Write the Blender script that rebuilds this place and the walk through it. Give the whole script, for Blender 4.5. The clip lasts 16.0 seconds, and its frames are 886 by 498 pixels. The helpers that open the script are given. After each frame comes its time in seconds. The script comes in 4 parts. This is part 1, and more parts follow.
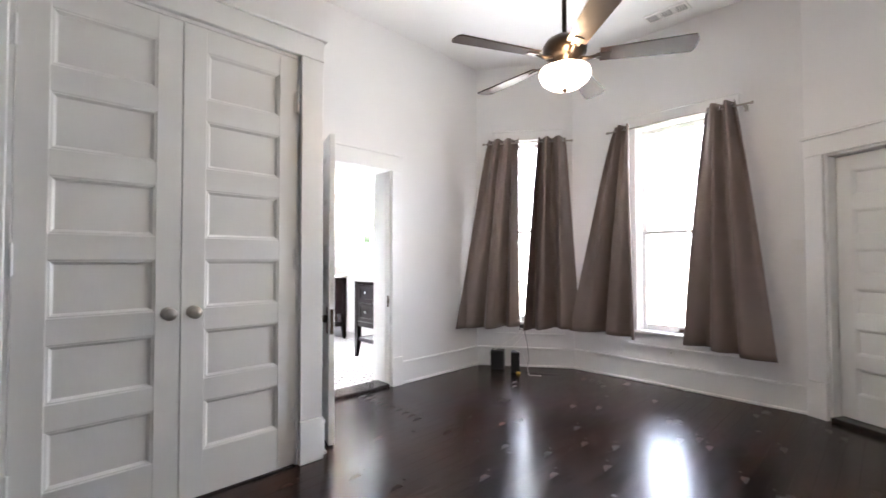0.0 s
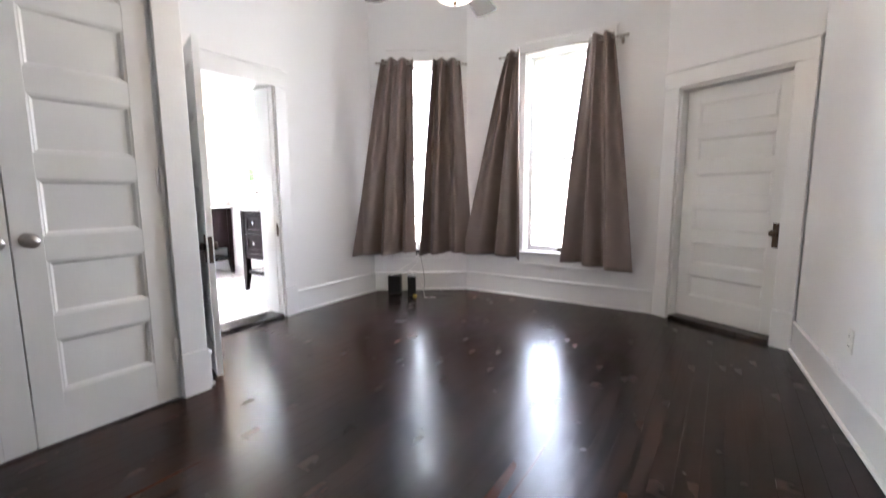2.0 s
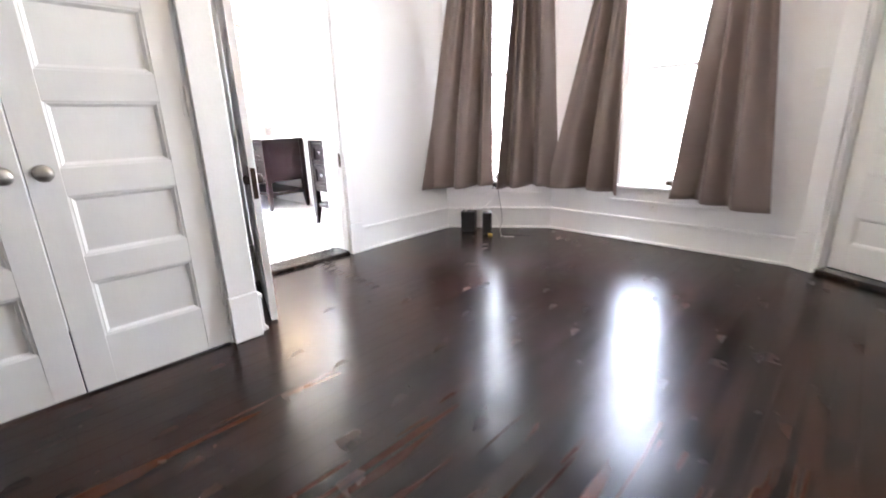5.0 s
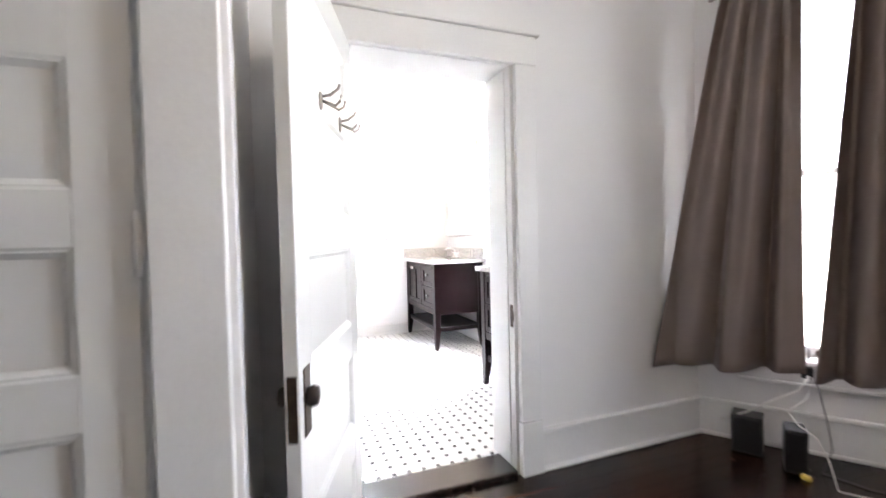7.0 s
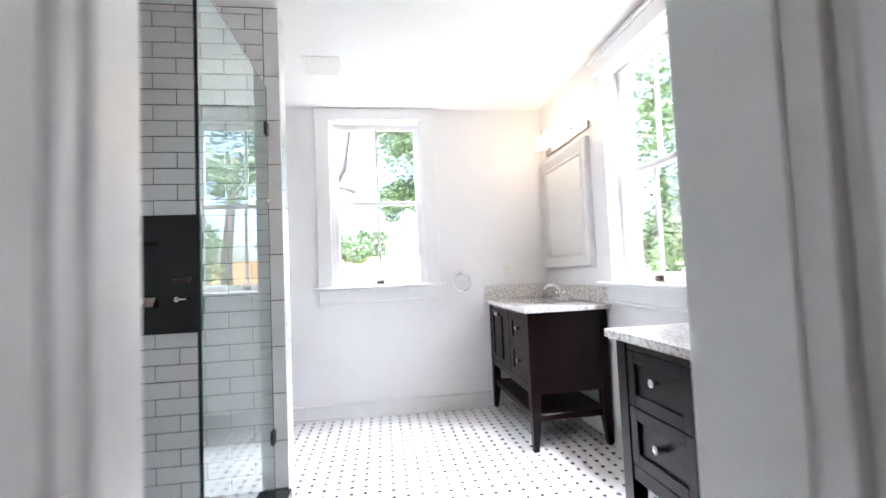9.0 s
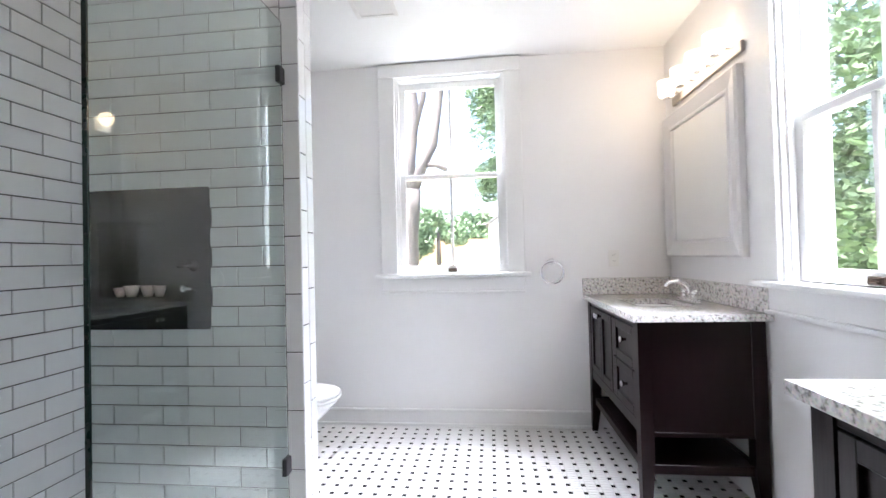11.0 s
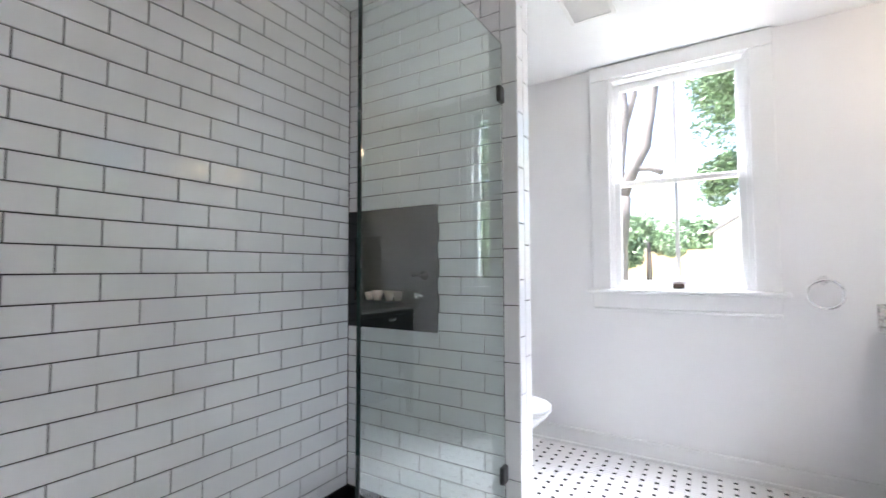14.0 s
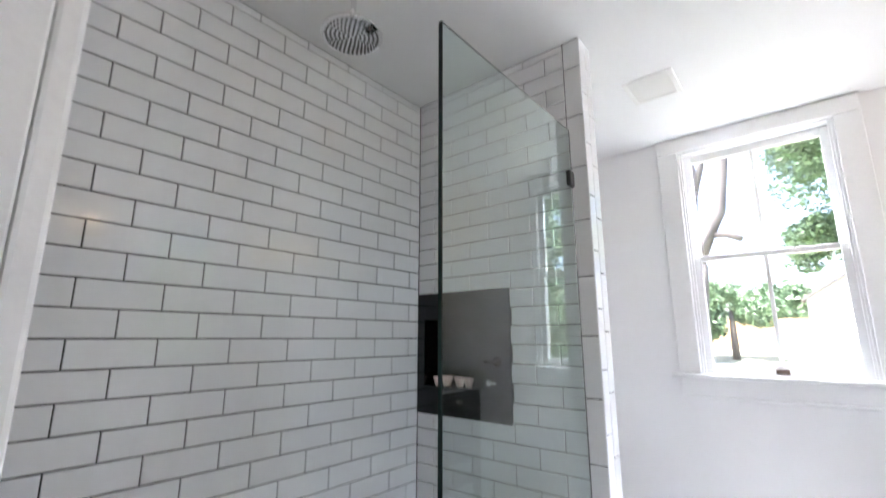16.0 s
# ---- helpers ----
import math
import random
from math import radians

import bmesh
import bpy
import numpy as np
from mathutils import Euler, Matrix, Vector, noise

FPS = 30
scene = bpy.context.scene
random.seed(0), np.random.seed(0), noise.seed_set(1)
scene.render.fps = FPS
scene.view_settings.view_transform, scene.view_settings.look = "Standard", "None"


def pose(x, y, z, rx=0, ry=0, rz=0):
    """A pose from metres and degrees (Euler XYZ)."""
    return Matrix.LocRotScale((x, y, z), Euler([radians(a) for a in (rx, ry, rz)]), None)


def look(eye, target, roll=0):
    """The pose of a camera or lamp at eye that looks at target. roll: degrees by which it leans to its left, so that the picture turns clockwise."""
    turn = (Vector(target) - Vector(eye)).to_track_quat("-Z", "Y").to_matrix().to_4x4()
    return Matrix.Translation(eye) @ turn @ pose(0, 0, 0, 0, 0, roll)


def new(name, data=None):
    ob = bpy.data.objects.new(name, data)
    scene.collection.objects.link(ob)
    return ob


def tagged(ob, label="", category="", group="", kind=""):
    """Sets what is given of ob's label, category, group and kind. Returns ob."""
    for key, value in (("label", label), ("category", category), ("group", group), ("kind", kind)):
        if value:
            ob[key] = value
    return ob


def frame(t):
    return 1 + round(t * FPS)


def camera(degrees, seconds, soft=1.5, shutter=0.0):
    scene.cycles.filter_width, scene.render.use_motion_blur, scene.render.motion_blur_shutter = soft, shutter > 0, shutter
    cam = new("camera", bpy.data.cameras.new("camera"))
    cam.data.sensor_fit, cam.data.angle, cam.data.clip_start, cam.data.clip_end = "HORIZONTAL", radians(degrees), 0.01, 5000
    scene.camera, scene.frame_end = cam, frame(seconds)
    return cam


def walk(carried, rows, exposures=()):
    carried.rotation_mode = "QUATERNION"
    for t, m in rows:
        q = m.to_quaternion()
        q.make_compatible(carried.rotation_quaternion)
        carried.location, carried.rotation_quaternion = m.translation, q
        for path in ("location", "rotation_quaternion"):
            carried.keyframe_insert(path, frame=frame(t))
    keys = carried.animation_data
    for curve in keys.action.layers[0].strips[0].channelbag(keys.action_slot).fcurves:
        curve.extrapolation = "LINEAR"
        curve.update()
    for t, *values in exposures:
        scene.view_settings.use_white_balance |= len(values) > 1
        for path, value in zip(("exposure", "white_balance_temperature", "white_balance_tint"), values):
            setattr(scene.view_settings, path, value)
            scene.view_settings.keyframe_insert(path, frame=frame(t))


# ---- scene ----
cam = camera(91.2, 16.0, shutter=0.5)
PATH = [
    (0, (0.297, 0.32, 1.188), (-1.14, 1.71, 1.237), -0.1),
    (0.5, (0.318, 0.34, 1.187), (-0.996, 1.846, 1.235), 0.1),
    (1, (0.331, 0.348, 1.197), (-0.856, 1.957, 1.227), 0.4),
    (1.5, (0.349, 0.361, 1.172), (-0.766, 2.021, 1.134), -0.0),
    (2, (0.34, 0.36, 1.123), (-0.742, 2.022, 0.862), -0.4),
    (2.5, (0.347, 0.371, 1.081), (-0.666, 1.989, 0.484), -0.5),
    (3, (0.341, 0.372, 1.044), (-0.598, 1.954, 0.26), -0.4),
    (5.5, (-0.137, 1.005, 1.102), (-1.624, 2.284, 0.712), -2.1),
    (6, (-0.463, 1.258, 1.177), (-2.092, 2.402, 0.982), -2.3),
    (6.5, (-0.783, 1.515, 1.179), (-2.568, 2.408, 1.06), -2.1),
    (7, (-1.117, 1.724, 1.189), (-2.987, 2.431, 1.142), -1.4),
    (7.5, (-1.501, 1.9, 1.239), (-3.392, 2.549, 1.264), -2.4),
    (8, (-1.887, 2.101, 1.211), (-3.842, 2.521, 1.268), -1.4),
    (8.5, (-2.205, 2.223, 1.197), (-4.186, 2.493, 1.205), -1.0),
    (9, (-2.568, 2.286, 1.229), (-4.546, 2.565, 1.331), -2.5),
    (9.5, (-2.84, 2.424, 1.24), (-4.838, 2.495, 1.314), -2.1),
    (12, (-3.282, 2.556, 1.264), (-5.239, 2.151, 1.349), -0.6),
    (12.5, (-3.272, 2.545, 1.269), (-5.176, 1.94, 1.371), -0.1),
    (13, (-3.266, 2.52, 1.277), (-5.114, 1.762, 1.376), -0.6),
    (13.5, (-3.258, 2.496, 1.28), (-5.046, 1.604, 1.374), -0.6),
    (14, (-3.241, 2.462, 1.266), (-4.937, 1.406, 1.362), -0.2),
    (14.5, (-3.224, 2.429, 1.266), (-4.838, 1.251, 1.348), 0.1),
    (15, (-3.208, 2.419, 1.275), (-4.779, 1.184, 1.354), 0.3),
    (15.5, (-3.22, 2.408, 1.301), (-4.781, 1.17, 1.469), 0.4),
    (16, (-3.215, 2.411, 1.346), (-4.723, 1.161, 1.749), 0.0),
]
EXPOSURES = [(t, e, 6200 if t > 8 or 2 < t < 4 else 6450, 17) for t, e in ((0.0, 4.9), (1.5, 4.92), (3.0, 5.25), (5.5, 5.75), (6.0, 5.45), (7.0, 4.65), (7.5, 4.25), (8.0, 3.65), (8.5, 3.2), (9.0, 3.25), (9.5, 3.08), (12.0, 2.95), (14.0, 3.0), (16.0, 3.02))]
walk(cam, [(t, look(eye, target, roll)) for t, eye, target, roll in PATH], EXPOSURES)

# ---------------------------------------------------------------- world and daylight
world = bpy.data.worlds.new("world")
scene.world = world
world.use_nodes = True
wn = world.node_tree.nodes
sky = wn.new("ShaderNodeTexSky")
sky.sky_type = "NISHITA"
sky.sun_disc = False
sky.sun_elevation = radians(60)
sky.sun_rotation = radians(160)
sky.air_density, sky.dust_density = 1.0, 4.0
wn["Background"].inputs["Strength"].default_value = 0.15
world.node_tree.links.new(sky.outputs["Color"], wn["Background"].inputs["Color"])
sun_data = bpy.data.lights.new("sun", "SUN")
sun_data.energy, sun_data.angle, sun_data.color = 5.0, radians(8), (1.0, 0.96, 0.9)
sun = new("sun", sun_data)
sun.matrix_world = look((0, -20, 40), (-9, -13, 0))

def sky_portal(name, m, w, h):
    """Guides the sky's own light through a window opening; it gives none itself."""
    d = bpy.data.lights.new(name, "AREA")
    d.shape, d.size, d.size_y = "RECTANGLE", w, h
    d.cycles.is_portal = True
    ob = new(name, d)
    ob.matrix_world = m
    return ob


def sky_lamp(name, m, w, h, power, color=(0.9, 0.95, 1.0)):
    """Added area lamp for overcast sky at a window; shines along the pose's -Z."""
    d = bpy.data.lights.new(name, "AREA")
    d.shape, d.size, d.size_y, d.energy, d.color = "RECTANGLE", w, h, power, color
    ob = new(name, d)
    ob.matrix_world = m
    return ob


def bulb(name, p, power, radius=0.04, color=(1.0, 0.72, 0.42)):
    d = bpy.data.lights.new(name, "POINT")
    d.energy, d.shadow_soft_size, d.color = power, radius, color
    ob = new(name, d)
    ob.location = p
    return ob


# ---------------------------------------------------------------- materials
def mat(name, color, rough=0.5, metal=0.0, vary=0.06, scale=4.0, grain=60.0, bump=0.05, coat=0.0, per_object=0.0, stretch=(1, 1, 1), spec=0.5):
    """A painted or plain surface: two scales of tone, one of relief."""
    m = bpy.data.materials.new(name)
    m.use_nodes = True
    nt = m.node_tree
    n, l = nt.nodes, nt.links
    b = n["Principled BSDF"]
    b.inputs["Roughness"].default_value = rough
    b.inputs["Metallic"].default_value = metal
    b.inputs["Coat Weight"].default_value = coat
    b.inputs["Coat Roughness"].default_value = 0.08
    b.inputs["Specular IOR Level"].default_value = spec
    tc = n.new("ShaderNodeTexCoord")
    mp = n.new("ShaderNodeMapping")
    mp.inputs["Scale"].default_value = stretch
    l.new(tc.outputs["Object"], mp.inputs["Vector"])
    big, fine = n.new("ShaderNodeTexNoise"), n.new("ShaderNodeTexNoise")
    big.inputs["Scale"].default_value, fine.inputs["Scale"].default_value = scale, grain
    big.inputs["Detail"].default_value = fine.inputs["Detail"].default_value = 3
    for t in (big, fine):
        l.new(mp.outputs["Vector"], t.inputs["Vector"])
    add = n.new("ShaderNodeMath")
    add.operation = "ADD"
    l.new(big.outputs["Fac"], add.inputs[0])
    l.new(fine.outputs["Fac"], add.inputs[1])
    rng = n.new("ShaderNodeMapRange")
    rng.inputs["From Min"].default_value, rng.inputs["From Max"].default_value = 0.6, 1.4
    rng.inputs["To Min"].default_value, rng.inputs["To Max"].default_value = 1 - vary, 1 + vary
    l.new(add.outputs[0], rng.inputs["Value"])
    last = rng.outputs["Result"]
    if per_object:
        oi = n.new("ShaderNodeObjectInfo")
        r2 = n.new("ShaderNodeMapRange")
        r2.inputs["To Min"].default_value, r2.inputs["To Max"].default_value = 1 - per_object, 1 + per_object
        l.new(oi.outputs["Random"], r2.inputs["Value"])
        mul = n.new("ShaderNodeMath")
        mul.operation = "MULTIPLY"
        l.new(last, mul.inputs[0])
        l.new(r2.outputs["Result"], mul.inputs[1])
        last = mul.outputs[0]
    hsv = n.new("ShaderNodeHueSaturation")
    hsv.inputs["Color"].default_value = (*color, 1)
    l.new(last, hsv.inputs["Value"])
    l.new(hsv.outputs["Color"], b.inputs["Base Color"])
    if bump:
        bp = n.new("ShaderNodeBump")
        bp.inputs["Strength"].default_value, bp.inputs["Distance"].default_value = bump, 0.01
        l.new(fine.outputs["Fac"], bp.inputs["Height"])
        l.new(bp.outputs["Normal"], b.inputs["Normal"])
    return m


def glass_mat(name, tint=(1, 1, 1), rough=0.0):
    m = bpy.data.materials.new(name)
    m.use_nodes = True
    n, l = m.node_tree.nodes, m.node_tree.links
    n.clear()
    out, gl = n.new("ShaderNodeOutputMaterial"), n.new("ShaderNodeBsdfGlass")
    gl.inputs["Color"].default_value = (*tint, 1)
    gl.inputs["Roughness"].default_value = rough
    gl.inputs["IOR"].default_value = 1.5
    l.new(gl.outputs[0], out.inputs[0])
    return m


def glow(name, color, strength):
    m = bpy.data.materials.new(name)
    m.use_nodes = True
    b = m.node_tree.nodes["Principled BSDF"]
    b.inputs["Base Color"].default_value = (0.9, 0.9, 0.88, 1)
    b.inputs["Emission Color"].default_value = (*color, 1)
    b.inputs["Emission Strength"].default_value = strength
    return m


def plank_mat():
    """Dark-stained pine boards under gloss: growth rings along the board, a few boards redder or paler."""
    m = bpy.data.materials.new("dark_pine")
    m.use_nodes = True
    n, l = m.node_tree.nodes, m.node_tree.links
    b = n["Principled BSDF"]
    tc, oi, mp = n.new("ShaderNodeTexCoord"), n.new("ShaderNodeObjectInfo"), n.new("ShaderNodeMapping")
    mp.inputs["Scale"].default_value = (13, 0.8, 1)
    comb = n.new("ShaderNodeVectorMath")
    comb.operation = "MULTIPLY_ADD"
    comb.inputs[1].default_value = (37.0, 53.0, 11.0)
    l.new(oi.outputs["Random"], comb.inputs[0])
    l.new(tc.outputs["Object"], comb.inputs[2])
    l.new(comb.outputs[0], mp.inputs["Vector"])
    no = n.new("ShaderNodeTexNoise")
    no.inputs["Scale"].default_value, no.inputs["Detail"].default_value, no.inputs["Distortion"].default_value = 1.1, 1, 0.35
    l.new(mp.outputs[0], no.inputs["Vector"])
    wv = n.new("ShaderNodeMath")
    wv.operation = "MULTIPLY"
    wv.inputs[1].default_value = 22.0
    l.new(no.outputs["Fac"], wv.inputs[0])
    sn = n.new("ShaderNodeMath")
    sn.operation = "SINE"
    l.new(wv.outputs[0], sn.inputs[0])
    ramp = n.new("ShaderNodeValToRGB")
    e = ramp.color_ramp.elements
    e[0].position, e[0].color = 0.0, (0.0022, 0.0014, 0.0015, 1)
    e[1].position, e[1].color = 1.0, (0.031, 0.0115, 0.0068, 1)
    rg = n.new("ShaderNodeMapRange")
    rg.inputs["From Min"].default_value = -1
    l.new(sn.outputs[0], rg.inputs["Value"])
    l.new(rg.outputs[0], ramp.inputs[0])
    tone = n.new("ShaderNodeValToRGB")
    t = tone.color_ramp.elements
    t[0].position, t[0].color = 0.0, (0.7, 0.7, 0.75, 1)
    t[1].position, t[1].color = 0.88, (1.25, 1.1, 1.05, 1)
    k = t.new(0.95)
    k.color = (1.8, 1.4, 1.0, 1)
    l.new(oi.outputs["Random"], tone.inputs[0])
    mx = n.new("ShaderNodeMix")
    mx.data_type, mx.blend_type = "RGBA", "MULTIPLY"
    mx.inputs["Factor"].default_value = 1
    l.new(ramp.outputs[0], mx.inputs["A"])
    l.new(tone.outputs[0], mx.inputs["B"])
    l.new(mx.outputs["Result"], b.inputs["Base Color"])
    wear = n.new("ShaderNodeTexNoise")
    wear.inputs["Scale"].default_value, wear.inputs["Detail"].default_value = 1.7, 5
    l.new(tc.outputs["Object"], wear.inputs["Vector"])
    rr = n.new("ShaderNodeMapRange")
    rr.inputs["From Min"].default_value, rr.inputs["From Max"].default_value = 0.3, 0.7
    rr.inputs["To Min"].default_value, rr.inputs["To Max"].default_value = 0.17, 0.31
    l.new(wear.outputs["Fac"], rr.inputs["Value"])
    l.new(rr.outputs[0], b.inputs["Roughness"])
    b.inputs["Specular IOR Level"].default_value = 0.33
    bp = n.new("ShaderNodeBump")
    bp.inputs["Strength"].default_value, bp.inputs["Distance"].default_value = 0.1, 0.004
    l.new(no.outputs["Fac"], bp.inputs["Height"])
    l.new(bp.outputs[0], b.inputs["Normal"])
    return m


def granite_mat():
    m = bpy.data.materials.new("pale_granite")
    m.use_nodes = True
    n, l = m.node_tree.nodes, m.node_tree.links
    b = n["Principled BSDF"]
    tc = n.new("ShaderNodeTexCoord")
    a, v = n.new("ShaderNodeTexNoise"), n.new("ShaderNodeTexVoronoi")
    a.inputs["Scale"].default_value, a.inputs["Detail"].default_value = 75, 6
    v.inputs["Scale"].default_value = 160
    l.new(tc.outputs["Object"], a.inputs["Vector"])
    l.new(tc.outputs["Object"], v.inputs["Vector"])
    r = n.new("ShaderNodeValToRGB")
    e = r.color_ramp.elements
    e[0].position, e[0].color = 0.33, (0.2, 0.17, 0.14, 1)
    e[1].position, e[1].color = 0.62, (0.66, 0.62, 0.57, 1)
    k = e.new(0.46)
    k.color = (0.55, 0.51, 0.45, 1)
    l.new(a.outputs["Fac"], r.inputs[0])
    mx = n.new("ShaderNodeMix")
    mx.data_type, mx.blend_type = "RGBA", "MULTIPLY"
    mx.inputs["Factor"].default_value = 0.3
    l.new(r.outputs[0], mx.inputs["A"])
    l.new(v.outputs["Color"], mx.inputs["B"])
    hs = n.new("ShaderNodeHueSaturation")
    hs.inputs["Saturation"].default_value, hs.inputs["Value"].default_value = 0.4, 1.25
    l.new(mx.outputs["Result"], hs.inputs["Color"])
    l.new(hs.outputs[0], b.inputs["Base Color"])
    b.inputs["Roughness"].default_value = 0.08
    return m


M_WALL = mat("wall_paint", (0.80, 0.795, 0.79), 0.55, vary=0.03, scale=1.3, grain=180, bump=0.06)
M_CEIL = mat("ceiling_paint", (0.84, 0.84, 0.83), 0.7, vary=0.02, scale=1.0, grain=140, bump=0.05)
M_TRIM = mat("trim_paint", (0.80, 0.80, 0.79), 0.28, vary=0.03, scale=3, grain=90, bump=0.04)
M_DOOR = mat("door_paint", (0.78, 0.78, 0.76), 0.3, vary=0.012, scale=3, grain=70, bump=0.025, stretch=(1, 1, 0.3))
M_PLANK = plank_mat()
M_GAP = mat("floor_gap", (0.006, 0.004, 0.004), 0.8, vary=0.2)
M_SADDLE = mat("dark_saddle", (0.02, 0.013, 0.01), 0.25, vary=0.3, stretch=(8, 1, 8), bump=0.1)
M_TILE = mat("glazed_white_tile", (0.80, 0.805, 0.81), 0.06, vary=0.012, scale=9, grain=30, bump=0.012, per_object=0.015)
M_GROUT = mat("dark_grout", (0.035, 0.035, 0.038), 0.9, vary=0.2, bump=0.2)
M_FTILE = mat("white_floor_tile", (0.80, 0.79, 0.78), 0.27, vary=0.03, scale=6, grain=40, bump=0.02)
M_FDOT = mat("black_floor_tile", (0.012, 0.012, 0.014), 0.2, vary=0.2)
M_FGROUT = mat("pale_grout", (0.62, 0.61, 0.59), 0.85, vary=0.12, scale=3, bump=0.2)
M_BLACK = mat("black_stone", (0.008, 0.008, 0.009), 0.18, vary=0.3, scale=20)
M_GRANITE = granite_mat()
M_ESPRESSO = mat("espresso_wood", (0.007, 0.0023, 0.0028), 0.3, vary=0.3, scale=3, grain=50, stretch=(1, 1, 0.1), bump=0.05, spec=0.18)
M_CHROME = mat("chrome", (0.85, 0.85, 0.86), 0.08, 1.0, vary=0.02, bump=0)
M_NICKEL = mat("brushed_nickel", (0.42, 0.39, 0.36), 0.32, 1.0, vary=0.1, bump=0.02)
M_BRONZE = mat("dark_bronze", (0.05, 0.04, 0.035), 0.35, 0.9, vary=0.25, bump=0.03)
M_BROWNM = mat("old_brown_metal", (0.07, 0.045, 0.03), 0.4, 0.7, vary=0.3)
M_CURTAIN = mat("taupe_curtain", (0.215, 0.168, 0.15), 0.42, vary=0.07, scale=3, grain=350, bump=0.1, spec=0.5)
M_BLADE = mat("walnut_blade", (0.035, 0.017, 0.011), 0.45, vary=0.25, scale=6, stretch=(1, 12, 1), spec=0.25)
M_FANM = mat("fan_bronze", (0.06, 0.045, 0.035), 0.3, 0.9, vary=0.2)
M_GLOBE = glow("lit_alabaster_glass", (1.0, 0.84, 0.62), 0.2)
M_LAMP = glow("lit_frosted_glass", (1.0, 0.82, 0.58), 0.5)
M_PANE = glass_mat("window_glass")
M_SHOWER = glass_mat("shower_glass", (0.915, 0.96, 0.952))
M_GEDGE = mat("glass_edge", (0.01, 0.025, 0.022), 0.1, vary=0.1, bump=0)
M_PORC = mat("porcelain", (0.82, 0.82, 0.81), 0.08, vary=0.01, bump=0)
M_PLASTIC = mat("white_plastic", (0.78, 0.77, 0.74), 0.4, vary=0.02, bump=0)
M_BLKPL = mat("black_plastic", (0.012, 0.012, 0.013), 0.4, vary=0.2)
# Dark grey: painted shade for holes, own colour of rubber and cord.
M_HOLE_GREY = mat("hole_shade_and_grey_rubber", (0.12, 0.12, 0.12), 0.8, vary=0.1)
M_MIRROR = mat("mirror", (0.9, 0.92, 0.91), 0.01, 1.0, vary=0.0, bump=0)
M_MFRAME = mat("silver_white_frame", (0.66, 0.65, 0.64), 0.3, vary=0.04, grain=120, bump=0.05)
M_PINK = mat("pale_pink_ceramic", (0.62, 0.47, 0.42), 0.35, vary=0.1)
M_YELLOW = mat("yellow_plug", (0.6, 0.45, 0.08), 0.5)
M_BARK = mat("bark", (0.12, 0.108, 0.1), 0.9, vary=0.4, scale=6, grain=25, bump=0.8, stretch=(1, 1, 0.35))
M_LEAF = mat("leaf", (0.095, 0.17, 0.07), 0.5, vary=0.35, scale=2, grain=9, bump=0)
M_LEAF2 = mat("light_leaf", (0.14, 0.22, 0.12), 0.5, vary=0.35, scale=2, grain=9, bump=0)
M_GRASS = mat("lawn", (0.26, 0.26, 0.17), 0.9, vary=0.35, scale=0.6, grain=30, bump=0.6)
M_FENCE = mat("cedar", (0.42, 0.27, 0.15), 0.8, vary=0.2, scale=3, grain=30, stretch=(6, 6, 0.5), bump=0.3)
M_SHED = mat("shed_paint", (0.68, 0.68, 0.66), 0.7, vary=0.06)
M_ROOF = mat("shingle", (0.14, 0.135, 0.13), 0.9, vary=0.25, grain=40, bump=0.5)
M_SIDING = mat("outer_siding", (0.6, 0.6, 0.57), 0.7, vary=0.05)


# ---------------------------------------------------------------- mesh helpers
def box(bm, x0, x1, y0, y1, z0, z1, bevel=0.0, seg=1):
    vs = [bm.verts.new((x, y, z)) for x in (x0, x1) for y in (y0, y1) for z in (z0, z1)]
    fs = [bm.faces.new([vs[i] for i in f]) for f in ((0, 1, 3, 2), (4, 6, 7, 5), (0, 4, 5, 1), (2, 3, 7, 6), (0, 2, 6, 4), (1, 5, 7, 3))]
    if bevel:
        es = list({e for f in fs for e in f.edges})
        bmesh.ops.bevel(bm, geom=es, offset=bevel, segments=seg, affect="EDGES", profile=0.5)
    return bm


def boxed(*a, **k):
    return box(bmesh.new(), *a, **k)


def lathe(profile, n=24, bm=None, m=Matrix()):
    """Turn (radius, z) pairs about z."""
    bm = bm or bmesh.new()
    rings = []
    for r, z in profile:
        if r < 1e-5:
            rings.append([bm.verts.new(m @ Vector((0, 0, z)))])
        else:
            rings.append([bm.verts.new(m @ Vector((r * math.cos(2 * math.pi * i / n), r * math.sin(2 * math.pi * i / n), z))) for i in range(n)])
    for a, b in zip(rings, rings[1:]):
        for i in range(n):
            j = (i + 1) % n
            q = [a[i % len(a)], a[j % len(a)], b[j % len(b)], b[i % len(b)]]
            q = list(dict.fromkeys(q))
            if len(q) > 2:
                bm.faces.new(q)
    for f in bm.faces:
        f.smooth = True
    return bm


